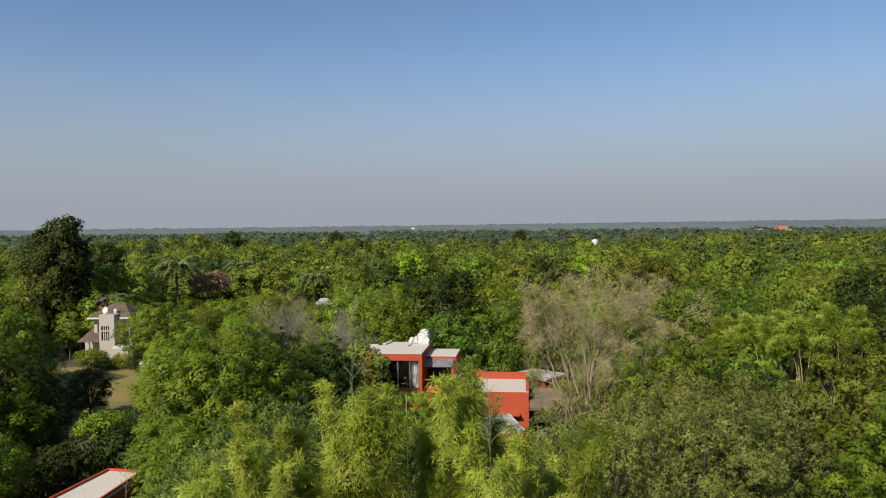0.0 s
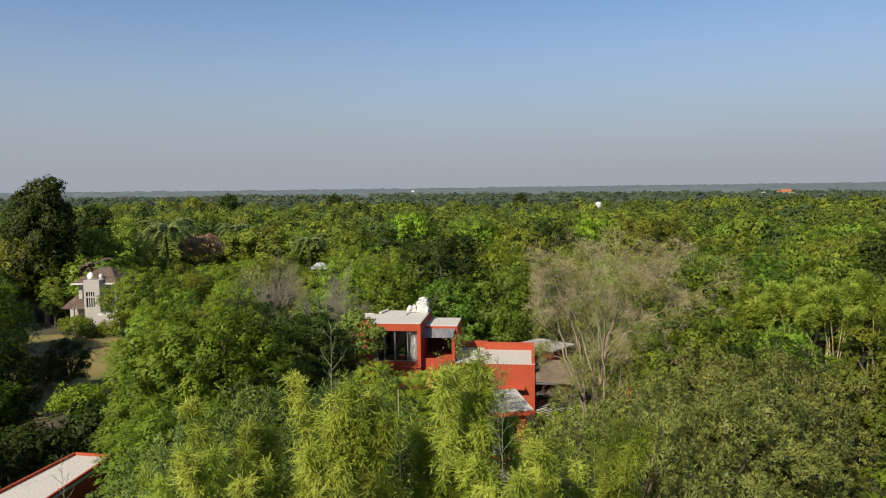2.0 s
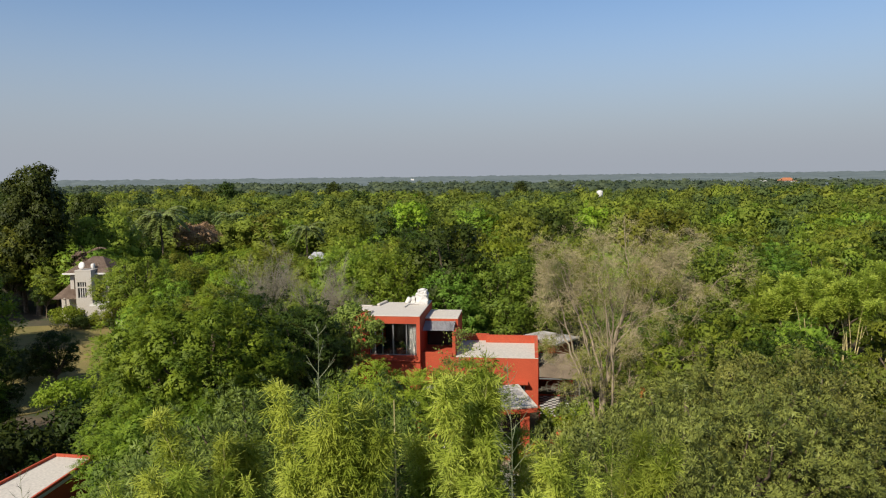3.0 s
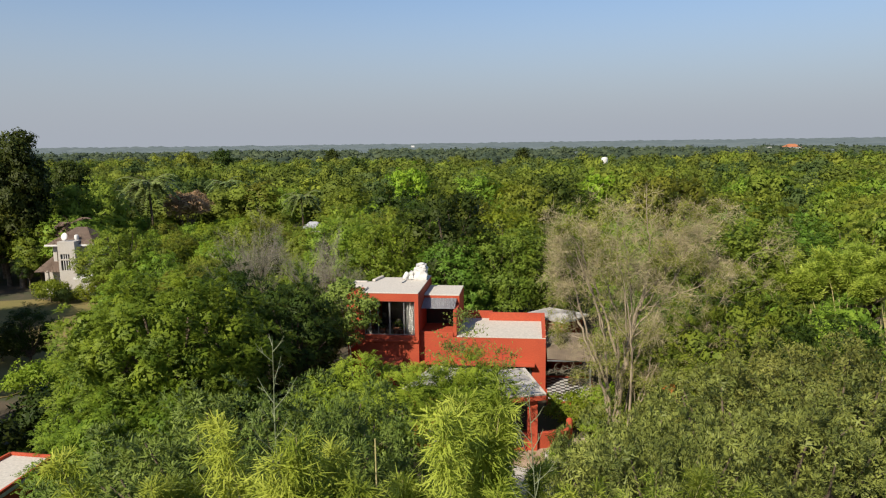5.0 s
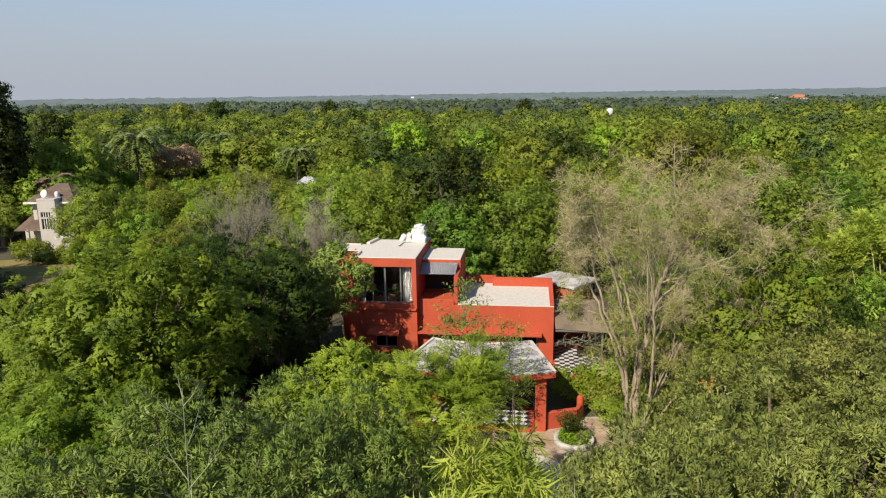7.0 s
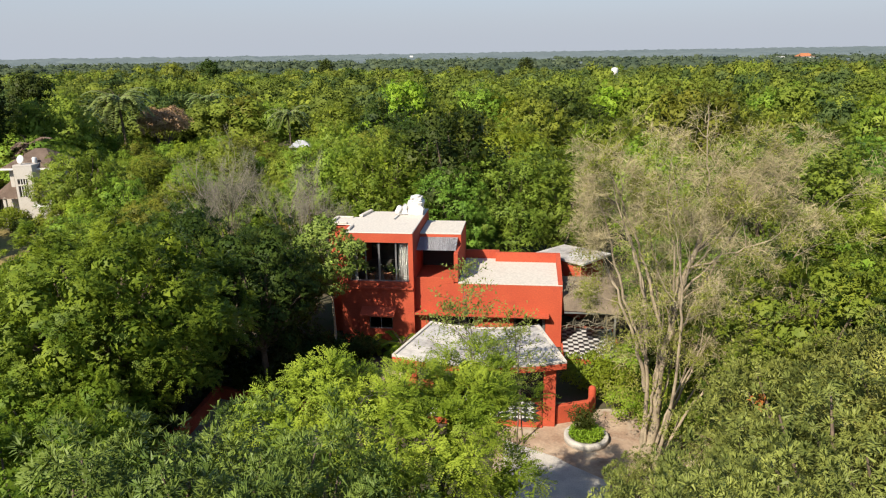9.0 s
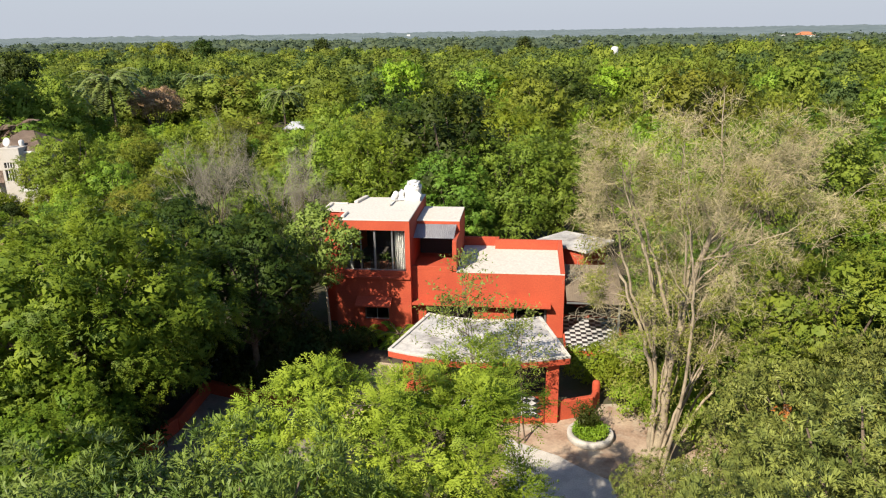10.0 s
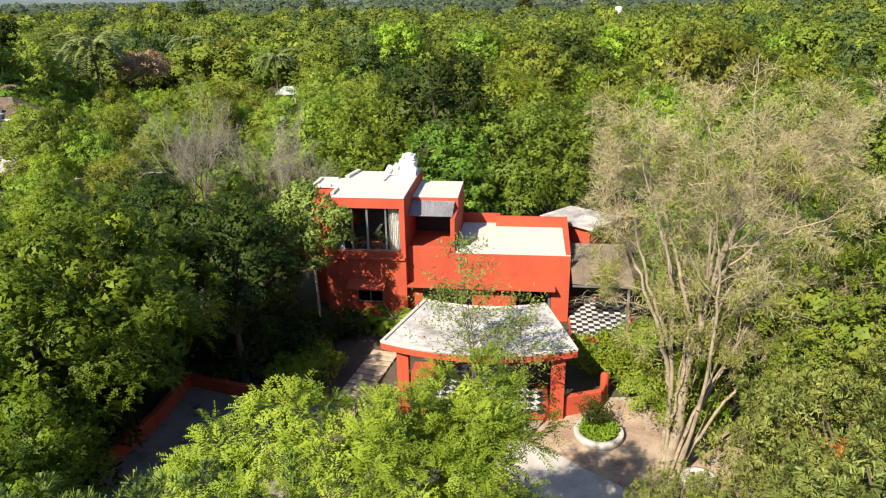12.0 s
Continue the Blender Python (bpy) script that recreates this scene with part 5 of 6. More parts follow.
KINDS = [domed(100 + i, h, r, base, n + 8, mat, 0.8, 0.46, 14, 0.2, 0.12, 0.2, droop=droop, core=0.2, fine=0.85, spray=(8, 5, 0.4), solid=0.68, ease=0.9, dome=0.6) for i, (mat, h, r, base, n, droop) in enumerate(SORTS)]
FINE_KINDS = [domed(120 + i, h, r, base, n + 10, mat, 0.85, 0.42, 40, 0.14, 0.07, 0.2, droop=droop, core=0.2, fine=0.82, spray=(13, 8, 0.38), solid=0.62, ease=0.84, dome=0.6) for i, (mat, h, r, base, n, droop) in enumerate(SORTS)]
COARSE_KINDS = [domed(140 + i, h, r, base, n + 6, mat, 0.7, 0.52, 10, 0.27, 0.18, 0.2, droop=droop, core=0.15, fine=0.9, spray=(7, 4, 0.42), solid=0.7, ease=0.92, dome=0.6) for i, (mat, h, r, base, n, droop) in enumerate(SORTS)]
KIND_LABELS = ("round-crowned green tree in the woods", "bright green leafy tree in the woods", "olive-brown green tree in the woods", "spreading green tree in the woods", "dark green tall tree in the woods", "bright green bushy tree in the woods", "light green tree in the woods")
HOLES = [(-9, 11.5, 39, 62.5), (-12.5, 10, 20, 40)]


def allowed(x, y):
    """The greatest tree height at a place; 0: none."""
    for x0, x1, y0, y1 in HOLES:
        if x0 < x < x1 and y0 < y < y1:
            return 0
    if y < 34 and abs(x) < 16:
        return 0
    a, d = math.degrees(math.atan2(x, y)), math.hypot(x, y)
    if 23.5 < a < 30 and y < 49:
        return 4.4
    if -33 < a < -22.5 and d < 96:
        return 0
    if x < -14 and y < 40:
        return 0
    if -22 < x < -8 and y < 57:
        return 0
    if -18 < x < -6 and y < 68:
        return 5.0
    if -13.5 < a < -7.5 and 70 < y < 114:
        return 4.6
    if -25 < a < -9.5 and y < 114:
        return 6.2
    if 24 < a < 27.5 and 85 < y < 112:
        return 5.5
    return 99


rng = random.Random(7)
count = 0
y = 36.0
row = 0
while y < 122:
    step = 7.0 + (y - 36) * 0.018
    half = 0.67 * y + 3
    x = -half + (row % 2) * step / 2
    while x < half:
        px, py = x + rng.uniform(-0.36, 0.36) * step, y + rng.uniform(-0.36, 0.36) * step
        x += step
        top = allowed(px, py)
        k = rng.choice((0, 0, 1, 1, 2, 2, 2, 3, 3, 4, 5, 6))
        size = rng.uniform(0.72, 1.22)
        if py < 60 and k == 2:
            k = 0
        if top < 3.4:
            continue
        size = min(size, top / 10.6)
        crown, trunk = (FINE_KINDS if py < 60 else KINDS if py < 88 else COARSE_KINDS)[k]
        tree("wood_tree", KIND_LABELS[k], crown, trunk, px, py, 0, rng.uniform(0, 360), size, group="woods behind the house", lift=rng.uniform(0.85, 1.1))
        count += 1
    y += step * 0.9
    row += 1

low = random.Random(9)
for i in range(120):
    px, py = low.uniform(-34, -6), low.uniform(58, 114)
    top = allowed(px, py)
    if 3.4 < top < 7:
        k = low.choice((0, 1, 2, 3, 5, 6))
        tree("wood_tree", KIND_LABELS[k], *(KINDS if py < 88 else COARSE_KINDS)[k], px, py, 0, low.uniform(0, 360), top / 10.6 * low.uniform(0.85, 1.0), group="woods behind the house")

for i in range(30):
    px, py = -15.0 - 25 * ((i * 0.618) % 1), low.uniform(84, 107)
    k = low.choice((0, 1, 2, 3, 5, 6))
    if -32 < px < -23 and py < 88:
        continue
    tree("wood_tree", KIND_LABELS[k], *KINDS[k], px, py, 0, low.uniform(0, 360), low.uniform(0.5, 0.66), group="woods behind the house", lift=low.uniform(0.9, 1.05))

# ---- far woods as masses ----
def far_wood(seed, r0, r1, n, billows, inner, solid, clumps, clump, blades, leaf, height, width, material):
    """Many crowns in one mesh: five forms of several billows with leaves on them, turned and stretched."""
    rng = rng_of(seed)
    forms = []
    for k in range(5):
        lobes = lobes_for(rng, 10.0, 4.0, 2.2, billows + k, 0.8, 1.15)
        c, r = np.array([l[0] for l in lobes]), np.array([l[1] for l in lobes])
        v, f = hearts(rng, c, r * inner, unit(c - (0, 0, 5.0)), 0.1)
        b = np.concatenate(lobed(rng, lobes, clumps, clump, blades, leaf, leaf * 0.75, droop=0.1, core=0.0, solid=solid, ease=0.85, dome=0.6))
        forms.append((np.concatenate((v, b)), np.concatenate((f, np.arange(len(b)).reshape(-1, 3) + len(v)))))
    rad = np.sqrt(rng.random(n) * (r1 ** 2 - r0 ** 2) + r0 ** 2)
    ang = (rng.random(n) - 0.5) * radians(80)
    V = []
    for x, y in zip(np.sin(ang) * rad, np.cos(ang) * rad):
        swell = noise.noise(Vector((x * 0.012, y * 0.012, 3.1)))
        h = height * (0.72 + 0.4 * rng.random() + 0.22 * swell)
        w = width * (0.7 + 0.7 * rng.random())
        a = rng.random() * 6.283
        turn = np.array(((math.cos(a), math.sin(a), 0), (-math.sin(a), math.cos(a), 0), (0, 0, 1)))
        v, f = forms[int(rng.integers(5))]
        V.append((np.concatenate(((v[:, :3] @ turn) * (w / 4, w / 4, h / 10) + (x, y, 0), v[:, 3:] @ turn), 1), f))
    return leaves_mesh("crowns", V, material)


for i, (mat, n) in enumerate(((M_FAR, 165), (M_FAR_BRIGHT, 125), (M_FAR_DARK, 70))):
    tagged(link("far_woods", far_wood(71 + i, 118, 195, n, 12, 0.4, 0.66, 0.26, 0.66, 11, 0.36, 10.0, 4.4, mat), None), ("mixed green", "bright green", "dark green")[i] + " woods beyond the house", "woods", kind="stuff")
for i, (mat, n) in enumerate(((M_FAR, 330), (M_FAR_BRIGHT, 240), (M_FAR_DARK, 180))):
    tagged(link("far_woods", far_wood(75 + i, 188, 320, n, 8, 0.45, 0.68, 0.1, 0.95, 10, 0.53, 10.0, 4.8, mat), None), ("mixed green", "bright green", "dark green")[i] + " woods farther off", "woods", kind="stuff")
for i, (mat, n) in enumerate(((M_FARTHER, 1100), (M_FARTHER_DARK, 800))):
    tagged(link("far_woods", far_wood(81 + i, 305, 800, n, 3, 0.92, 0.0, 0.02, 0.9, 3, 1.2, 10.0, 6.0, mat), None), ("haze-tinted green", "darker haze-tinted green")[i] + " woods in the middle distance", "woods", kind="stuff")


def canopy_sheet(r0, r1):
    """The closed canopy of woods so far off that crowns run together."""
    r = np.geomspace(r0, r1, 90)
    a = np.linspace(-radians(42), radians(42), 420)
    X, Y = np.outer(r, np.sin(a)), np.outer(r, np.cos(a))
    bumps = np.array([noise.noise(Vector((p * 0.045, q * 0.02, 0.7))) + 0.8 * noise.noise(Vector((p * 0.008, q * 0.006, 5.0))) for p, q in zip(X.ravel(), Y.ravel())]).reshape(X.shape)
    far = ((r - r0) / (r1 - r0))[:, None]
    Z = 8.6 - 3.5 * np.clip((900 - r) / 300, 0, 1)[:, None] + (2.6 + 7 * far) * bumps + (5 + 6 * np.clip(a / radians(32), -0.4, 1)[None]) * far
    v = np.stack((X, Y, Z), -1).reshape(-1, 3)
    i = np.arange(89)[:, None] * 420 + np.arange(419)[None]
    return mesh_from("canopy", v, np.stack((i, i + 1, i + 421, i + 420), -1).reshape(-1, 4), M_HAZY, True)


# Horizon canopy, its haze part of the base colour.
tagged(link("distant_woods", canopy_sheet(560, 4600), None), "woods at the horizon with blue-grey haze put into their colour", "woods", kind="stuff")


# ---- palms, dry trees and other plants that stand out ----
def palm_meshes(seed, height, fronds, reach, material, leaflet=0.75, bark=None, hang=0.9, width=0.2):
    rng = rng_of(seed)
    w, blades = Wood(), []
    z = np.linspace(-0.2, height, 8)
    w.limb(np.stack((0.25 * np.sin(z * 0.3), 0.15 * np.cos(z * 0.35), z), 1), np.linspace(0.2, 0.12, 8), 8)
    top = np.array((0.25 * math.sin(height * 0.3), 0.15 * math.cos(height * 0.35), height))
    for i in range(fronds):
        a = i * 2.399
        up = 1.1 - 1.2 * (i / fronds) + rng.normal() * 0.1
        t = np.linspace(0, 1, 9)
        out = reach * (t - 0.12 * t ** 2)
        zz = up * reach * 0.75 * t - hang * reach * 0.75 * t ** 2.2
        rib = top + np.stack((np.cos(a) * out, np.sin(a) * out, zz), 1)
        w.limb(rib, np.linspace(0.03, 0.006, 9), 4)
        s = np.repeat(np.linspace(0.12, 1, 26), 2)
        p = np.stack([np.interp(s, t, rib[:, k]) for k in range(3)], 1)
        fwd = np.array((math.cos(a), math.sin(a), 0))
        side = np.array((-math.sin(a), math.cos(a), 0)) * np.where(np.arange(52) % 2, 1, -1)[:, None]
        way = fwd * 0.7 + side + np.array((0, 0, -0.35)) + rng.normal(size=(52, 3)) * 0.12
        blades.append(leaf_blades(p, way, np.tile((0, 0, 1.0), (52, 1)), leaflet * (1.1 - 0.6 * s), np.full(52, width)))
    return leaves_mesh("fronds", blades, material), w.mesh("trunk", bark or M_BARK)


def palm(label, meshes, x, y, turn=0, size=1.0):
    ob = tagged(empty("palm_tree", Matrix.Translation((x, y, 0)) @ Matrix.Rotation(radians(turn), 4, 'Z') @ Matrix.Scale(size, 4)), label, "palm")
    link("crown", meshes[0], None, ob)
    link("trunk", meshes[1], None, ob)


coco = palm_meshes(201, 9.6, 26, 3.9, M_PALM, 1.2, width=0.38)
fan = palm_meshes(202, 7.8, 30, 3.2, M_PALM, width=0.26)
dead = palm_meshes(203, 7.0, 16, 2.6, M_FROND_DRY, hang=0.7)
palm("tall coconut palm with arching feathery fronds", coco, -39.3, 102.0, 0, 1.08)
palm("coconut palm half hidden among the trees", coco, -47.0, 105.0, 90, 0.92)
palm("grey-green date palm behind the trees", fan, -20.9, 110.5)
palm("grey-green date palm among the crowns", fan, -37.5, 128.0, 50, 1.15)
palm("dry brown palm beside the cream villa", dead, -42.0, 86.5)

brown = domed(211, 9.4, 3.2, 5.8, 14, M_LEAF_DRY, 3.0, 0.7, 18, 0.4, 0.16, 0.16, flat=0.6, droop=0.5, core=0.02)
tree("dry_tree", "flat-topped tree with dry reddish-brown foliage", *brown, -36.2, 107.0, size=0.9, lift=1.06)
tree("dry_tree", "small tree with dry reddish-brown foliage", *brown, -25.5, 111.0, turn=80, size=0.5)

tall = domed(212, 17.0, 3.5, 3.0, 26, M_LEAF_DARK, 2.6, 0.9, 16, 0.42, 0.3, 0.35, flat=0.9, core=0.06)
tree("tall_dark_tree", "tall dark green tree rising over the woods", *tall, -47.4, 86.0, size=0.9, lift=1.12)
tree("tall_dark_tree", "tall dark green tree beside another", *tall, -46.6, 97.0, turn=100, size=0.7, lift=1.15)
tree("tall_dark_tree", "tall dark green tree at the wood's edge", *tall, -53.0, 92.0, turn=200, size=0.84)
tall_far = domed(216, 17.0, 4.4, 3.0, 20, M_LEAF_DARK, 1.0, 1.0, 9, 0.7, 0.5, 0.35, flat=0.9, core=0.06)
for x, y, s in ((-46.2, 300, 0.8), (-69.5, 230, 0.84), (36, 330, 0.75), (-25, 210, 0.68)):
    tree("tall_dark_tree", "dark green tree standing above the far woods", *tall_far, x, y, turn=x * 7, size=s)

for x, y, s in ((-101.8, 262, 1.25), (-90.4, 258, 1.35), (-80.0, 255, 1.2)):
    tree("olive_tree", "broad olive-brown tree standing above the far woods", *COARSE_KINDS[2], x, y, turn=x * 5, size=s)

tree("olive_tree", "tall olive-brown tree above the villa garden", *KINDS[2], -42.4, 93.0, turn=70, size=1.1, lift=1.08)

# tall trees behind and beside the house
fine_bright = domed(214, 9.4, 3.6, 1.2, 40, M_WEEP, 1.7, 0.42, 60, 0.16, 0.062, 0.22, droop=0.55, core=0.25, fine=0.8, spray=(10, 9, 0.42))
fine_green = domed(215, 9.2, 3.6, 1.2, 40, M_LEAF, 1.5, 0.42, 40, 0.15, 0.06, 0.22, droop=0.45, core=0.25, fine=0.8, spray=(10, 9, 0.4))
for k, x, y, turn, s in ((1, 4.5, 63.5, 0, 0.92), (5, 0.6, 62.5, 70, 0.85), (5, 8.2, 64.0, 150, 0.9), (0, -4.5, 65.0, 30, 1.05), (6, -8.5, 67.0, 210, 1.02), (4, -1.5, 70.0, 100, 1.05), (1, 16.5, 49.0, 40, 1.22), (5, 20.5, 53.0, 140, 1.15), (0, 13.5, 54.5, 220, 1.0), (3, 17.5, 40.5, 120, 0.8), (1, 13.6, 45.0, 300, 0.8), (5, 12.0, 49.5, 60, 0.72)):
    tree("garden_tree", KIND_LABELS[k].replace("in the woods", "close to the red house"), *{1: fine_bright, 5: fine_bright, 0: fine_green, 3: fine_green}.get(k, FINE_KINDS[k]), x, y, 0, turn, s)
glossy = domed(213, 8.0, 3.0, 1.2, 20, M_LEAF_DARK, 12, 0.42, 16, 0.16, 0.055, 0.18, rosette=True, droop=0.2, core=0.05)
tree("glossy_tree", "glossy dark green broad-leaved tree", *glossy, 15.2, 36.2)

for x, y, turn, s in ((-30.2, 73.6, 0, 0.84), (-26.4, 72.5, 120, 0.62), (-33.0, 75.4, 200, 0.68)):
    tree("garden_tree", "round green tree beside the cream villa", *FINE_KINDS[0], x, y, 0, turn, s)

# Leaves take the darkest green, so the deep shade here is in their colour.
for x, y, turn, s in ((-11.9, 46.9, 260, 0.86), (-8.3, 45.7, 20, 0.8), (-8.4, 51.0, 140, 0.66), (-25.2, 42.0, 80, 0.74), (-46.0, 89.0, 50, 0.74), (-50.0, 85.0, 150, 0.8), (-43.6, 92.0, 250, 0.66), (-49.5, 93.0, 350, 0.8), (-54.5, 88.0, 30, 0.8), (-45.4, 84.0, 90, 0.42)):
    tree("shade_coloured_tree", "tree with deep green leaves coloured for the shade it stands in", *FINE_KINDS[4], x, y, 0, turn, s)

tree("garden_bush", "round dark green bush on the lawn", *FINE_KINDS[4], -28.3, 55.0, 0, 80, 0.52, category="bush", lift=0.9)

# frangipani with white blossom
rng = rng_of(221)
lob = lobes_for(rng, 5.9, 2.6, 1.0, 18)
ob = tree("frangipani_tree", "low frangipani with long leaves and white blossoms", leaves_mesh("crown", lobed(rng, lob, 7, 0.5, 14, 0.36, 0.12, rosette=True, droop=0.0, core=0.03), M_LEAF_DARK), trunk_mesh(rng, lob, 6, 0.12, M_PALE_BARK), 11.9, 36.6)
for i in range(16):
    c, r = lob[1 + i]
    d = np.array((rng.normal() * 0.5, -0.75, 0.6 + 0.3 * rng.random()))
    d /= np.linalg.norm(d)
    bm = bmesh.new()
    for j in range(5):
        a = j * 1.2566
        vs = [bm.verts.new((math.cos(a + o) * q * 0.1, math.sin(a + o) * q * 0.1, z)) for o, q, z in ((0, 0.1, 0), (-0.45, 0.8, 0.03), (0, 1.1, 0.02), (0.45, 0.8, 0.03))]
        bm.faces.new(vs)
    p = part("blossom", bm, M_WHITE, ob)
    p.location = Vector(c) + Vector(d * np.array(r) * 1.12)
    p.rotation_euler = (0.6, 0.2, i)

# feathery sapling in front of the porch roof
def sapling(seed, height, first, n, spread, leaf, material, stems=2):
    rng = rng_of(seed)
    w, blades = Wood(), []
    for k in range(stems):
        lean = rng.normal(size=2) * 0.08
        z = np.linspace(-0.05, height * (1 - 0.12 * k), 9)
        pts = np.stack((lean[0] * z + 0.05 * np.sin(z * 2 + k), lean[1] * z + 0.3 * k, z), 1)
        w.limb(pts, np.linspace(0.035, 0.006, 9), 5)
        for i in range(n):
            s = first + (1 - first) * rng.random()
            p = np.array([np.interp(s * height, z, pts[:, q]) for q in range(3)])
            a = rng.random() * 6.283
            ln = spread * (1.15 - 0.8 * s) * (0.5 + rng.random())
            aim = unit(np.array((math.cos(a), math.sin(a), 0.5)))
            w.limb([p, p + aim * ln * 0.6, p + aim * ln + (0, 0, -0.12 * ln)], [0.01, 0.007, 0.004], 3)
            m = 40
            f = rng.random(m)[:, None]
            o = p + aim * ln * (0.25 + 0.8 * f ** 0.6) + rng.normal(size=(m, 3)) * 0.11
            blades.append(leaf_blades(o, aim * 0.6 + rng.normal(size=(m, 3)) * 0.7, unit(rng.normal(size=(m, 3)) * 0.5 + (0, 0, 1)), leaf * (0.6 + 0.8 * rng.random(m)), leaf * 0.42 * (0.6 + 0.8 * rng.random(m))))
    return leaves_mesh("crown", blades, material), w.mesh("trunk", M_BARK)


tree("sapling", "thin feathery sapling reaching above the porch roof", *sapling(231, 7.0, 0.4, 24, 2.2, 0.16, M_SAPLING, 3), 1.5, 41.6, turn=20)
tree("sapling", "thin feathery sapling beside the porch", *sapling(232, 5.6, 0.35, 17, 1.7, 0.15, M_SAPLING, 2), 3.1, 41.2, turn=120)

# dry leafless saplings standing out of the mango and bamboo
def dry_sapling_mesh(seed, height, first):
    rng = rng_of(seed)
    w = Wood()
    z = np.linspace(-0.1, height, 10)
    pts = np.stack((np.cumsum(rng.normal(size=10) * 0.05), np.cumsum(rng.normal(size=10) * 0.05), z), 1)
    w.limb(pts, np.linspace(0.024, 0.004, 10), 5)
    for i in range(15):
        s = first + (height - first) * (i + rng.random()) / 15
        p = np.array([np.interp(s, z, pts[:, q]) for q in range(3)])
        a = i * 2.399
        ln = (0.12 + 0.2 * (height - s) ** 0.6) * (0.7 + 0.5 * rng.random())
        d = np.array((math.cos(a), math.sin(a), 1.1))
        q = p + d * ln * 0.5
        w.limb([p, q, q + (d + (0, 0, 0.5)) * ln * 0.4], [0.007, 0.005, 0.002], 4)
        for k in range(2):
            e = unit(d + rng.normal(size=3) * 0.6)
            w.limb([q, q + e * ln * 0.45], [0.005, 0.002], 3)
    return w.mesh("dry_sapling", M_SHOOT)


dry_me = dry_sapling_mesh(241, 11.4, 9.2)
for x, y, turn, s in ((-2.5, 18.9, 0, 1.11), (1.15, 18.0, 100, 1.06), (-9.6, 20.6, 200, 0.8), (-19.4, 29.5, 40, 0.62)):
    ob = tagged(link("dry_sapling", dry_me, None), "thin leafless pale sapling", "tree")
    ob.matrix_world = Matrix.Translation((x, y, 0)) @ Matrix.Rotation(radians(turn), 4, 'Z') @ Matrix.Scale(s, 4)
w = Wood()
w.limb([(0, 0, 0), (0.05, 0, 4), (0.12, 0.05, 8), (0.1, 0.1, 11.25)], [0.034, 0.032, 0.028, 0.01], 8)
tagged(link("yellow_cane", w.mesh("yellow_cane", M_CULM), None), "single thick yellow bamboo cane without leaves", "bamboo cane").location = (-1.15, 18.6, 0)

# shrubs
shrub = domed(251, 1.5, 1.1, 0.0, 9, M_LEAF_BRIGHT, 16, 0.3, 16, 0.13, 0.07, 0.03, core=0.05)
shrub_dark = domed(252, 1.6, 1.2, 0.0, 9, M_LEAF_DARK, 14, 0.3, 16, 0.16, 0.09, 0.03, core=0.05)
SHRUBS = ((0, 6.6, 46.3, 1.1), (0, 7.6, 45.2, 1.0), (0, 7.9, 43.2, 0.9), (0, 9.2, 41.6, 1.1), (0, 9.8, 43.6, 1.3), (0, -5.2, 45.9, 1.0), (0, -6.3, 45.4, 0.9), (1, -6.6, 47.6, 1.2), (1, -7.8, 48.6, 1.4), (1, -5.0, 49.4, 0.9), (0, 8.8, 46.8, 1.3), (1, -4.2, 50.0, 0.6), (1, -8.6, 46.2, 1.2), (1, 10.9, 46.5, 1.5), (0, 2.6, 47.6, 0.9), (0, 0.9, 48.6, 1.0), (0, 4.4, 48.0, 0.8), (1, -32.5, 58.5, 1.6), (1, -33.5, 76.5, 1.0), (0, -36.4, 78.5, 1.2), (0, -39.8, 78.0, 1.6), (1, -38.0, 77.5, 0.9), (0, -24.5, 50.0, 1.8), (1, -20.0, 43.5, 2.0), (1, -22.0, 38.5, 2.2), (0, -14.0, 36.0, 1.6), (1, -14.2, 32.0, 1.7), (0, -13.4, 28.6, 1.8), (1, -18.8, 37.6, 1.5), (1, -23.0, 29.0, 2.0), (1, -13.8, 43.4, 1.5), (1, -12.9, 41.2, 1.5), (1, -13.6, 39.4, 1.6), (1, -12.6, 45.4, 1.5), (1, -14.9, 41.6, 1.8), (1, -12.2, 37.6, 1.4), (1, -10.6, 47.6, 1.3))
for i, (k, x, y, s) in enumerate(SHRUBS):
    tree("shrub", ("leafy bright green shrub on the ground", "dark green shrub on the ground")[k], *(shrub, shrub_dark)[k], x, y, 0, i * 57, s, category="shrub")

# plants in the round planter
rng = rng_of(261)
n = 2600
a, r = rng.random(n) * 6.283, 0.68 * np.sqrt(rng.random(n))
pos = np.stack((np.cos(a) * r, np.sin(a) * r, 0.22 + 0.26 * rng.random(n)), 1)
link("ground_cover", leaves_mesh("ground_cover", [leaf_blades(pos, rng.normal(size=(n, 3)) + (0, 0, 0.7), unit(rng.normal(size=(n, 3)) * 0.5 + (0, 0, 1)), 0.09 + 0.07 * rng.random(n), np.full(n, 0.055))], M_LEAF_LIME), None, planter, "bright lime-green ground plants")
n = 1500
a, r = rng.random(n) * 6.283, 0.55 * rng.random(n)
h = rng.random(n)
pos = np.stack((np.cos(a) * r * (0.4 + h) - 0.1, 0.25 + np.sin(a) * r * (0.4 + h), 0.4 + 0.75 * h), 1)
link("tall_plant", leaves_mesh("tall_plant", [leaf_blades(pos, rng.normal(size=(n, 3)) + (0, 0, 0.4), unit(rng.normal(size=(n, 3)) * 0.5 + (0, 0, 1)), 0.12 + 0.1 * rng.random(n), np.full(n, 0.05))], M_LEAF_DARK), None, planter, "darker bush in the planter")

# small palm by the lower window
bush_palm = palm_meshes(271, 0.5, 14, 1.3, M_LEAF_BRIGHT, leaflet=0.45, hang=0.8)
palm("small bushy palm against the red wall", bush_palm, -2.35, 50.3)
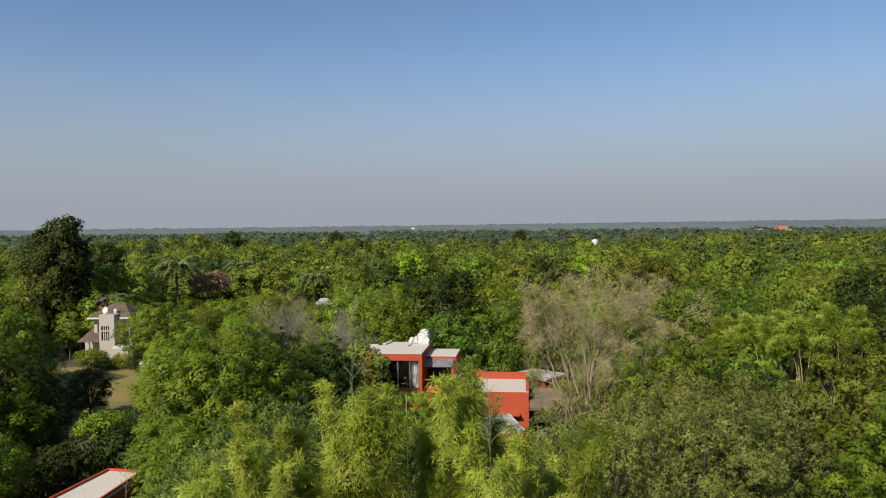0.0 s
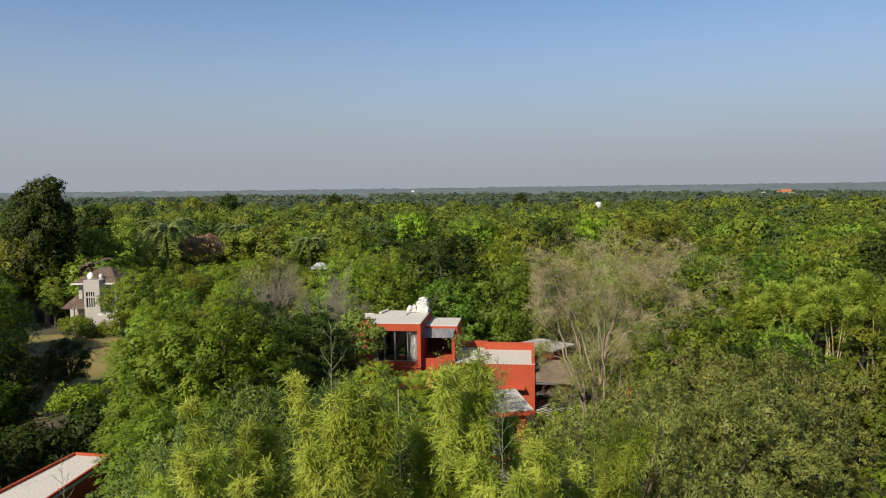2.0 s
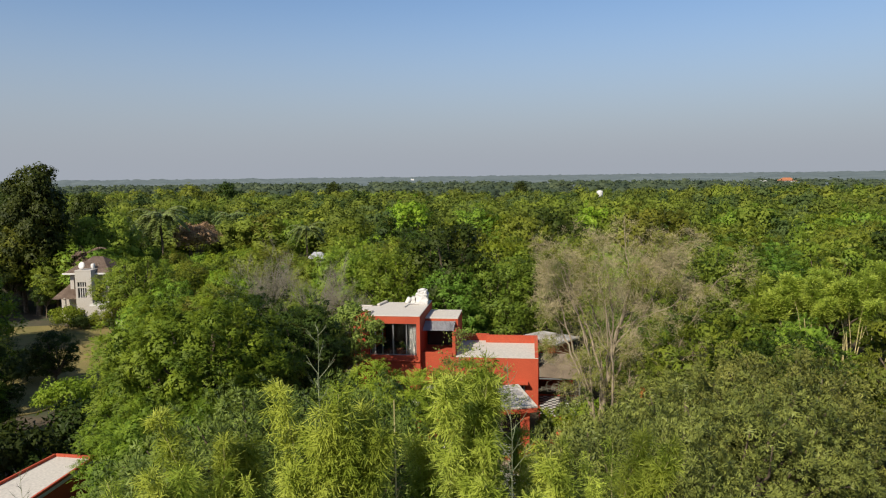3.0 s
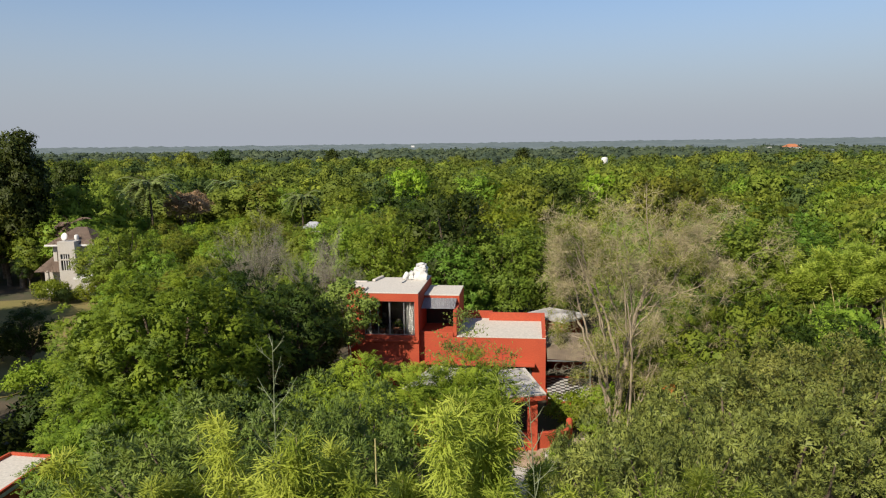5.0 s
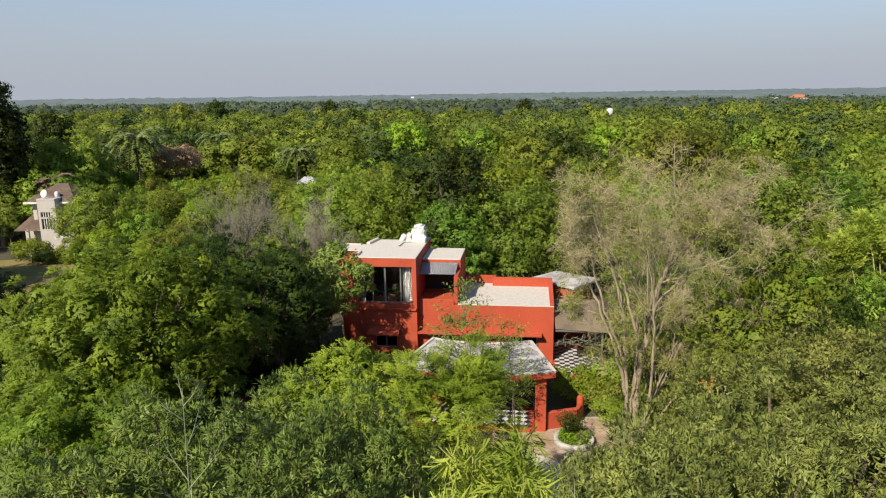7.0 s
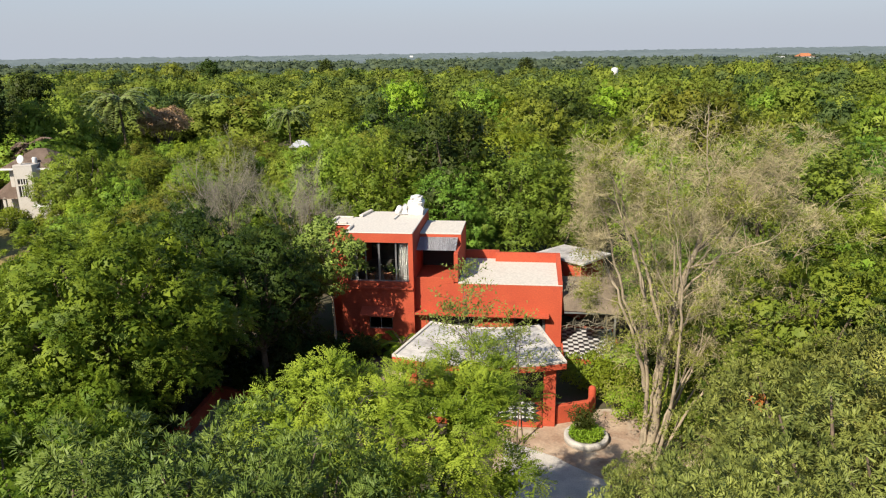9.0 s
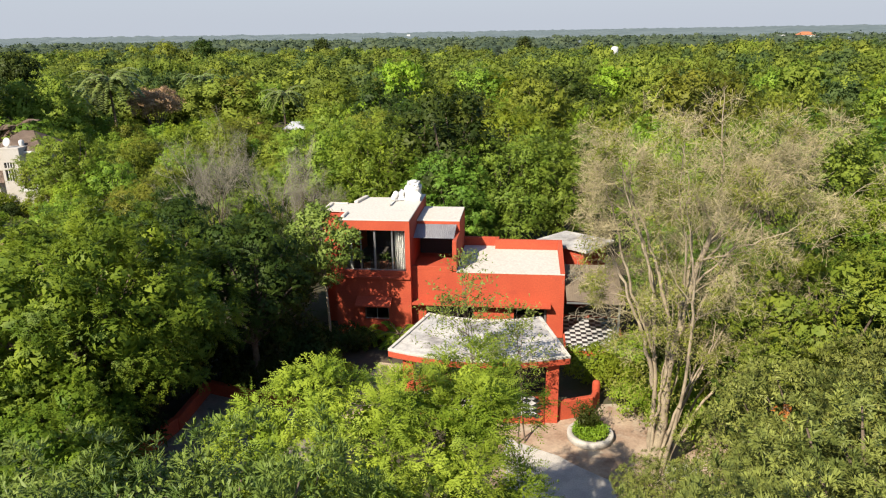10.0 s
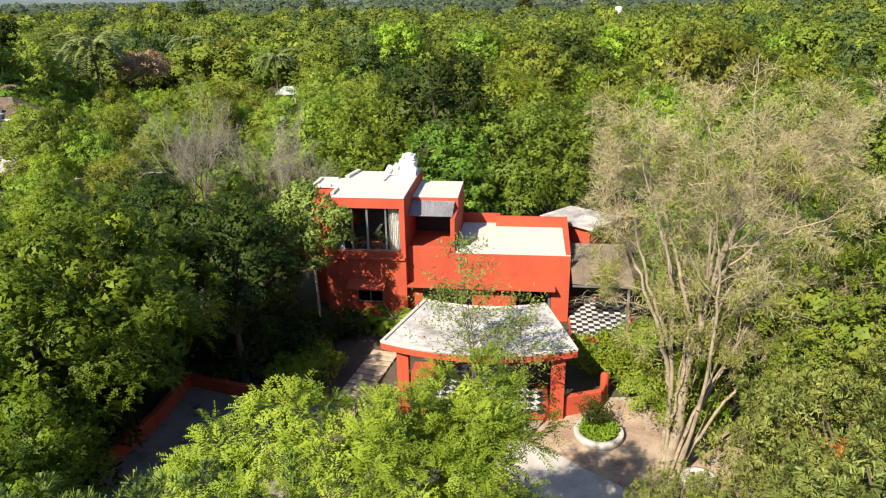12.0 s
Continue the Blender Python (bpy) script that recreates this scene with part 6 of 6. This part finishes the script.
palm("small bushy palm in the shaded bed", bush_palm, -3.9, 50.6, 60, 0.8)

# dead orange leaves in the mango
rng = rng_of(281)
n = 45
pos = rng.normal(size=(n, 3)) * (0.06, 0.06, 0.1)
dead_leaves = link("dead_leaves", leaves_mesh("dead_leaves", [leaf_blades(pos, rng.normal(size=(n, 3)) + (0, 0, -0.6), rng.normal(size=(n, 3)) + (0, -1, 1), np.full(n, 0.13), np.full(n, 0.04))], M_DEAD), None, right_mango, "withered orange leaves")
dead_leaves.matrix_world = Matrix.Translation((7.1, 30.35, 7.68))

# ---- buildings far off ----
def far_block(label, x, y, w, d, h, material, roof=None, roof_h=1.5):
    ob = tagged(empty("far_building", Matrix.Translation((x, y, 0))), label, "building")
    part("wall", box(-w / 2, w / 2, -d / 2, d / 2, 0, h, 0.03), material, ob)
    if roof:
        bm = bmesh.new()
        e = [bm.verts.new((sx * (w / 2 + 0.4), sy * (d / 2 + 0.4), h + 0.02)) for sx, sy in ((-1, -1), (1, -1), (1, 1), (-1, 1))]
        r = [bm.verts.new((sx * w * 0.25, 0, h + roof_h)) for sx in (-1, 1)]
        for f in ((e[0], e[1], r[1], r[0]), (e[1], e[2], r[1]), (e[2], e[3], r[0], r[1]), (e[3], e[0], r[0]), (e[3], e[2], e[1], e[0])):
            bm.faces.new(f)
        part("roof", bm, roof, ob)
    else:
        part("parapet", box(-w / 2 - 0.1, w / 2 + 0.1, -d / 2 - 0.1, d / 2 + 0.1, h + 0.005, h + 0.3, 0.03), material, ob)
    return ob


tank_tower = tagged(empty("water_tank", Matrix.Translation((40.3, 185, 0))), "small white water tank on a stand above the trees", "water tank")
part("tank", lathe([(0.7, 9.9), (0.82, 10.0), (0.82, 11.3), (0.7, 11.5), (0.25, 11.65)], 14), M_WHITE, tank_tower)
for u, v in ((-0.5, -0.5), (0.5, -0.5), (0.5, 0.5), (-0.5, 0.5)):
    part("leg", box(u - 0.08, u + 0.08, v - 0.08, v + 0.08, 0, 9.9, 0), M_GREY, tank_tower)

far_block("white cottage half hidden by trees", 55.6, 113, 1.6, 2.0, 5.3, M_WHITE)
far_block("low white roof among the trees", -17.9, 104, 2.0, 2.2, 4.3, M_CREAM, M_GREY, 0.8)
far_block("distant white building with orange roof", 302, 620, 12, 10, 9.2, M_WHITE, M_ORANGE, 2.6)
for x, y, w, h in ((254, 560, 3, 9.8), (-38.5, 900, 4, 13.0)):
    far_block("distant white building above the tree line", x, y, w, 8, h, M_WHITE)
far_block("low grey-roofed house among the trees", -28.3, 83.0, 3.6, 3.6, 2.5, M_CREAM, M_DIM, 0.8)
far_block("low cream house among the trees", -29.0, 72.0, 3.6, 3.6, 2.0, M_CREAM)
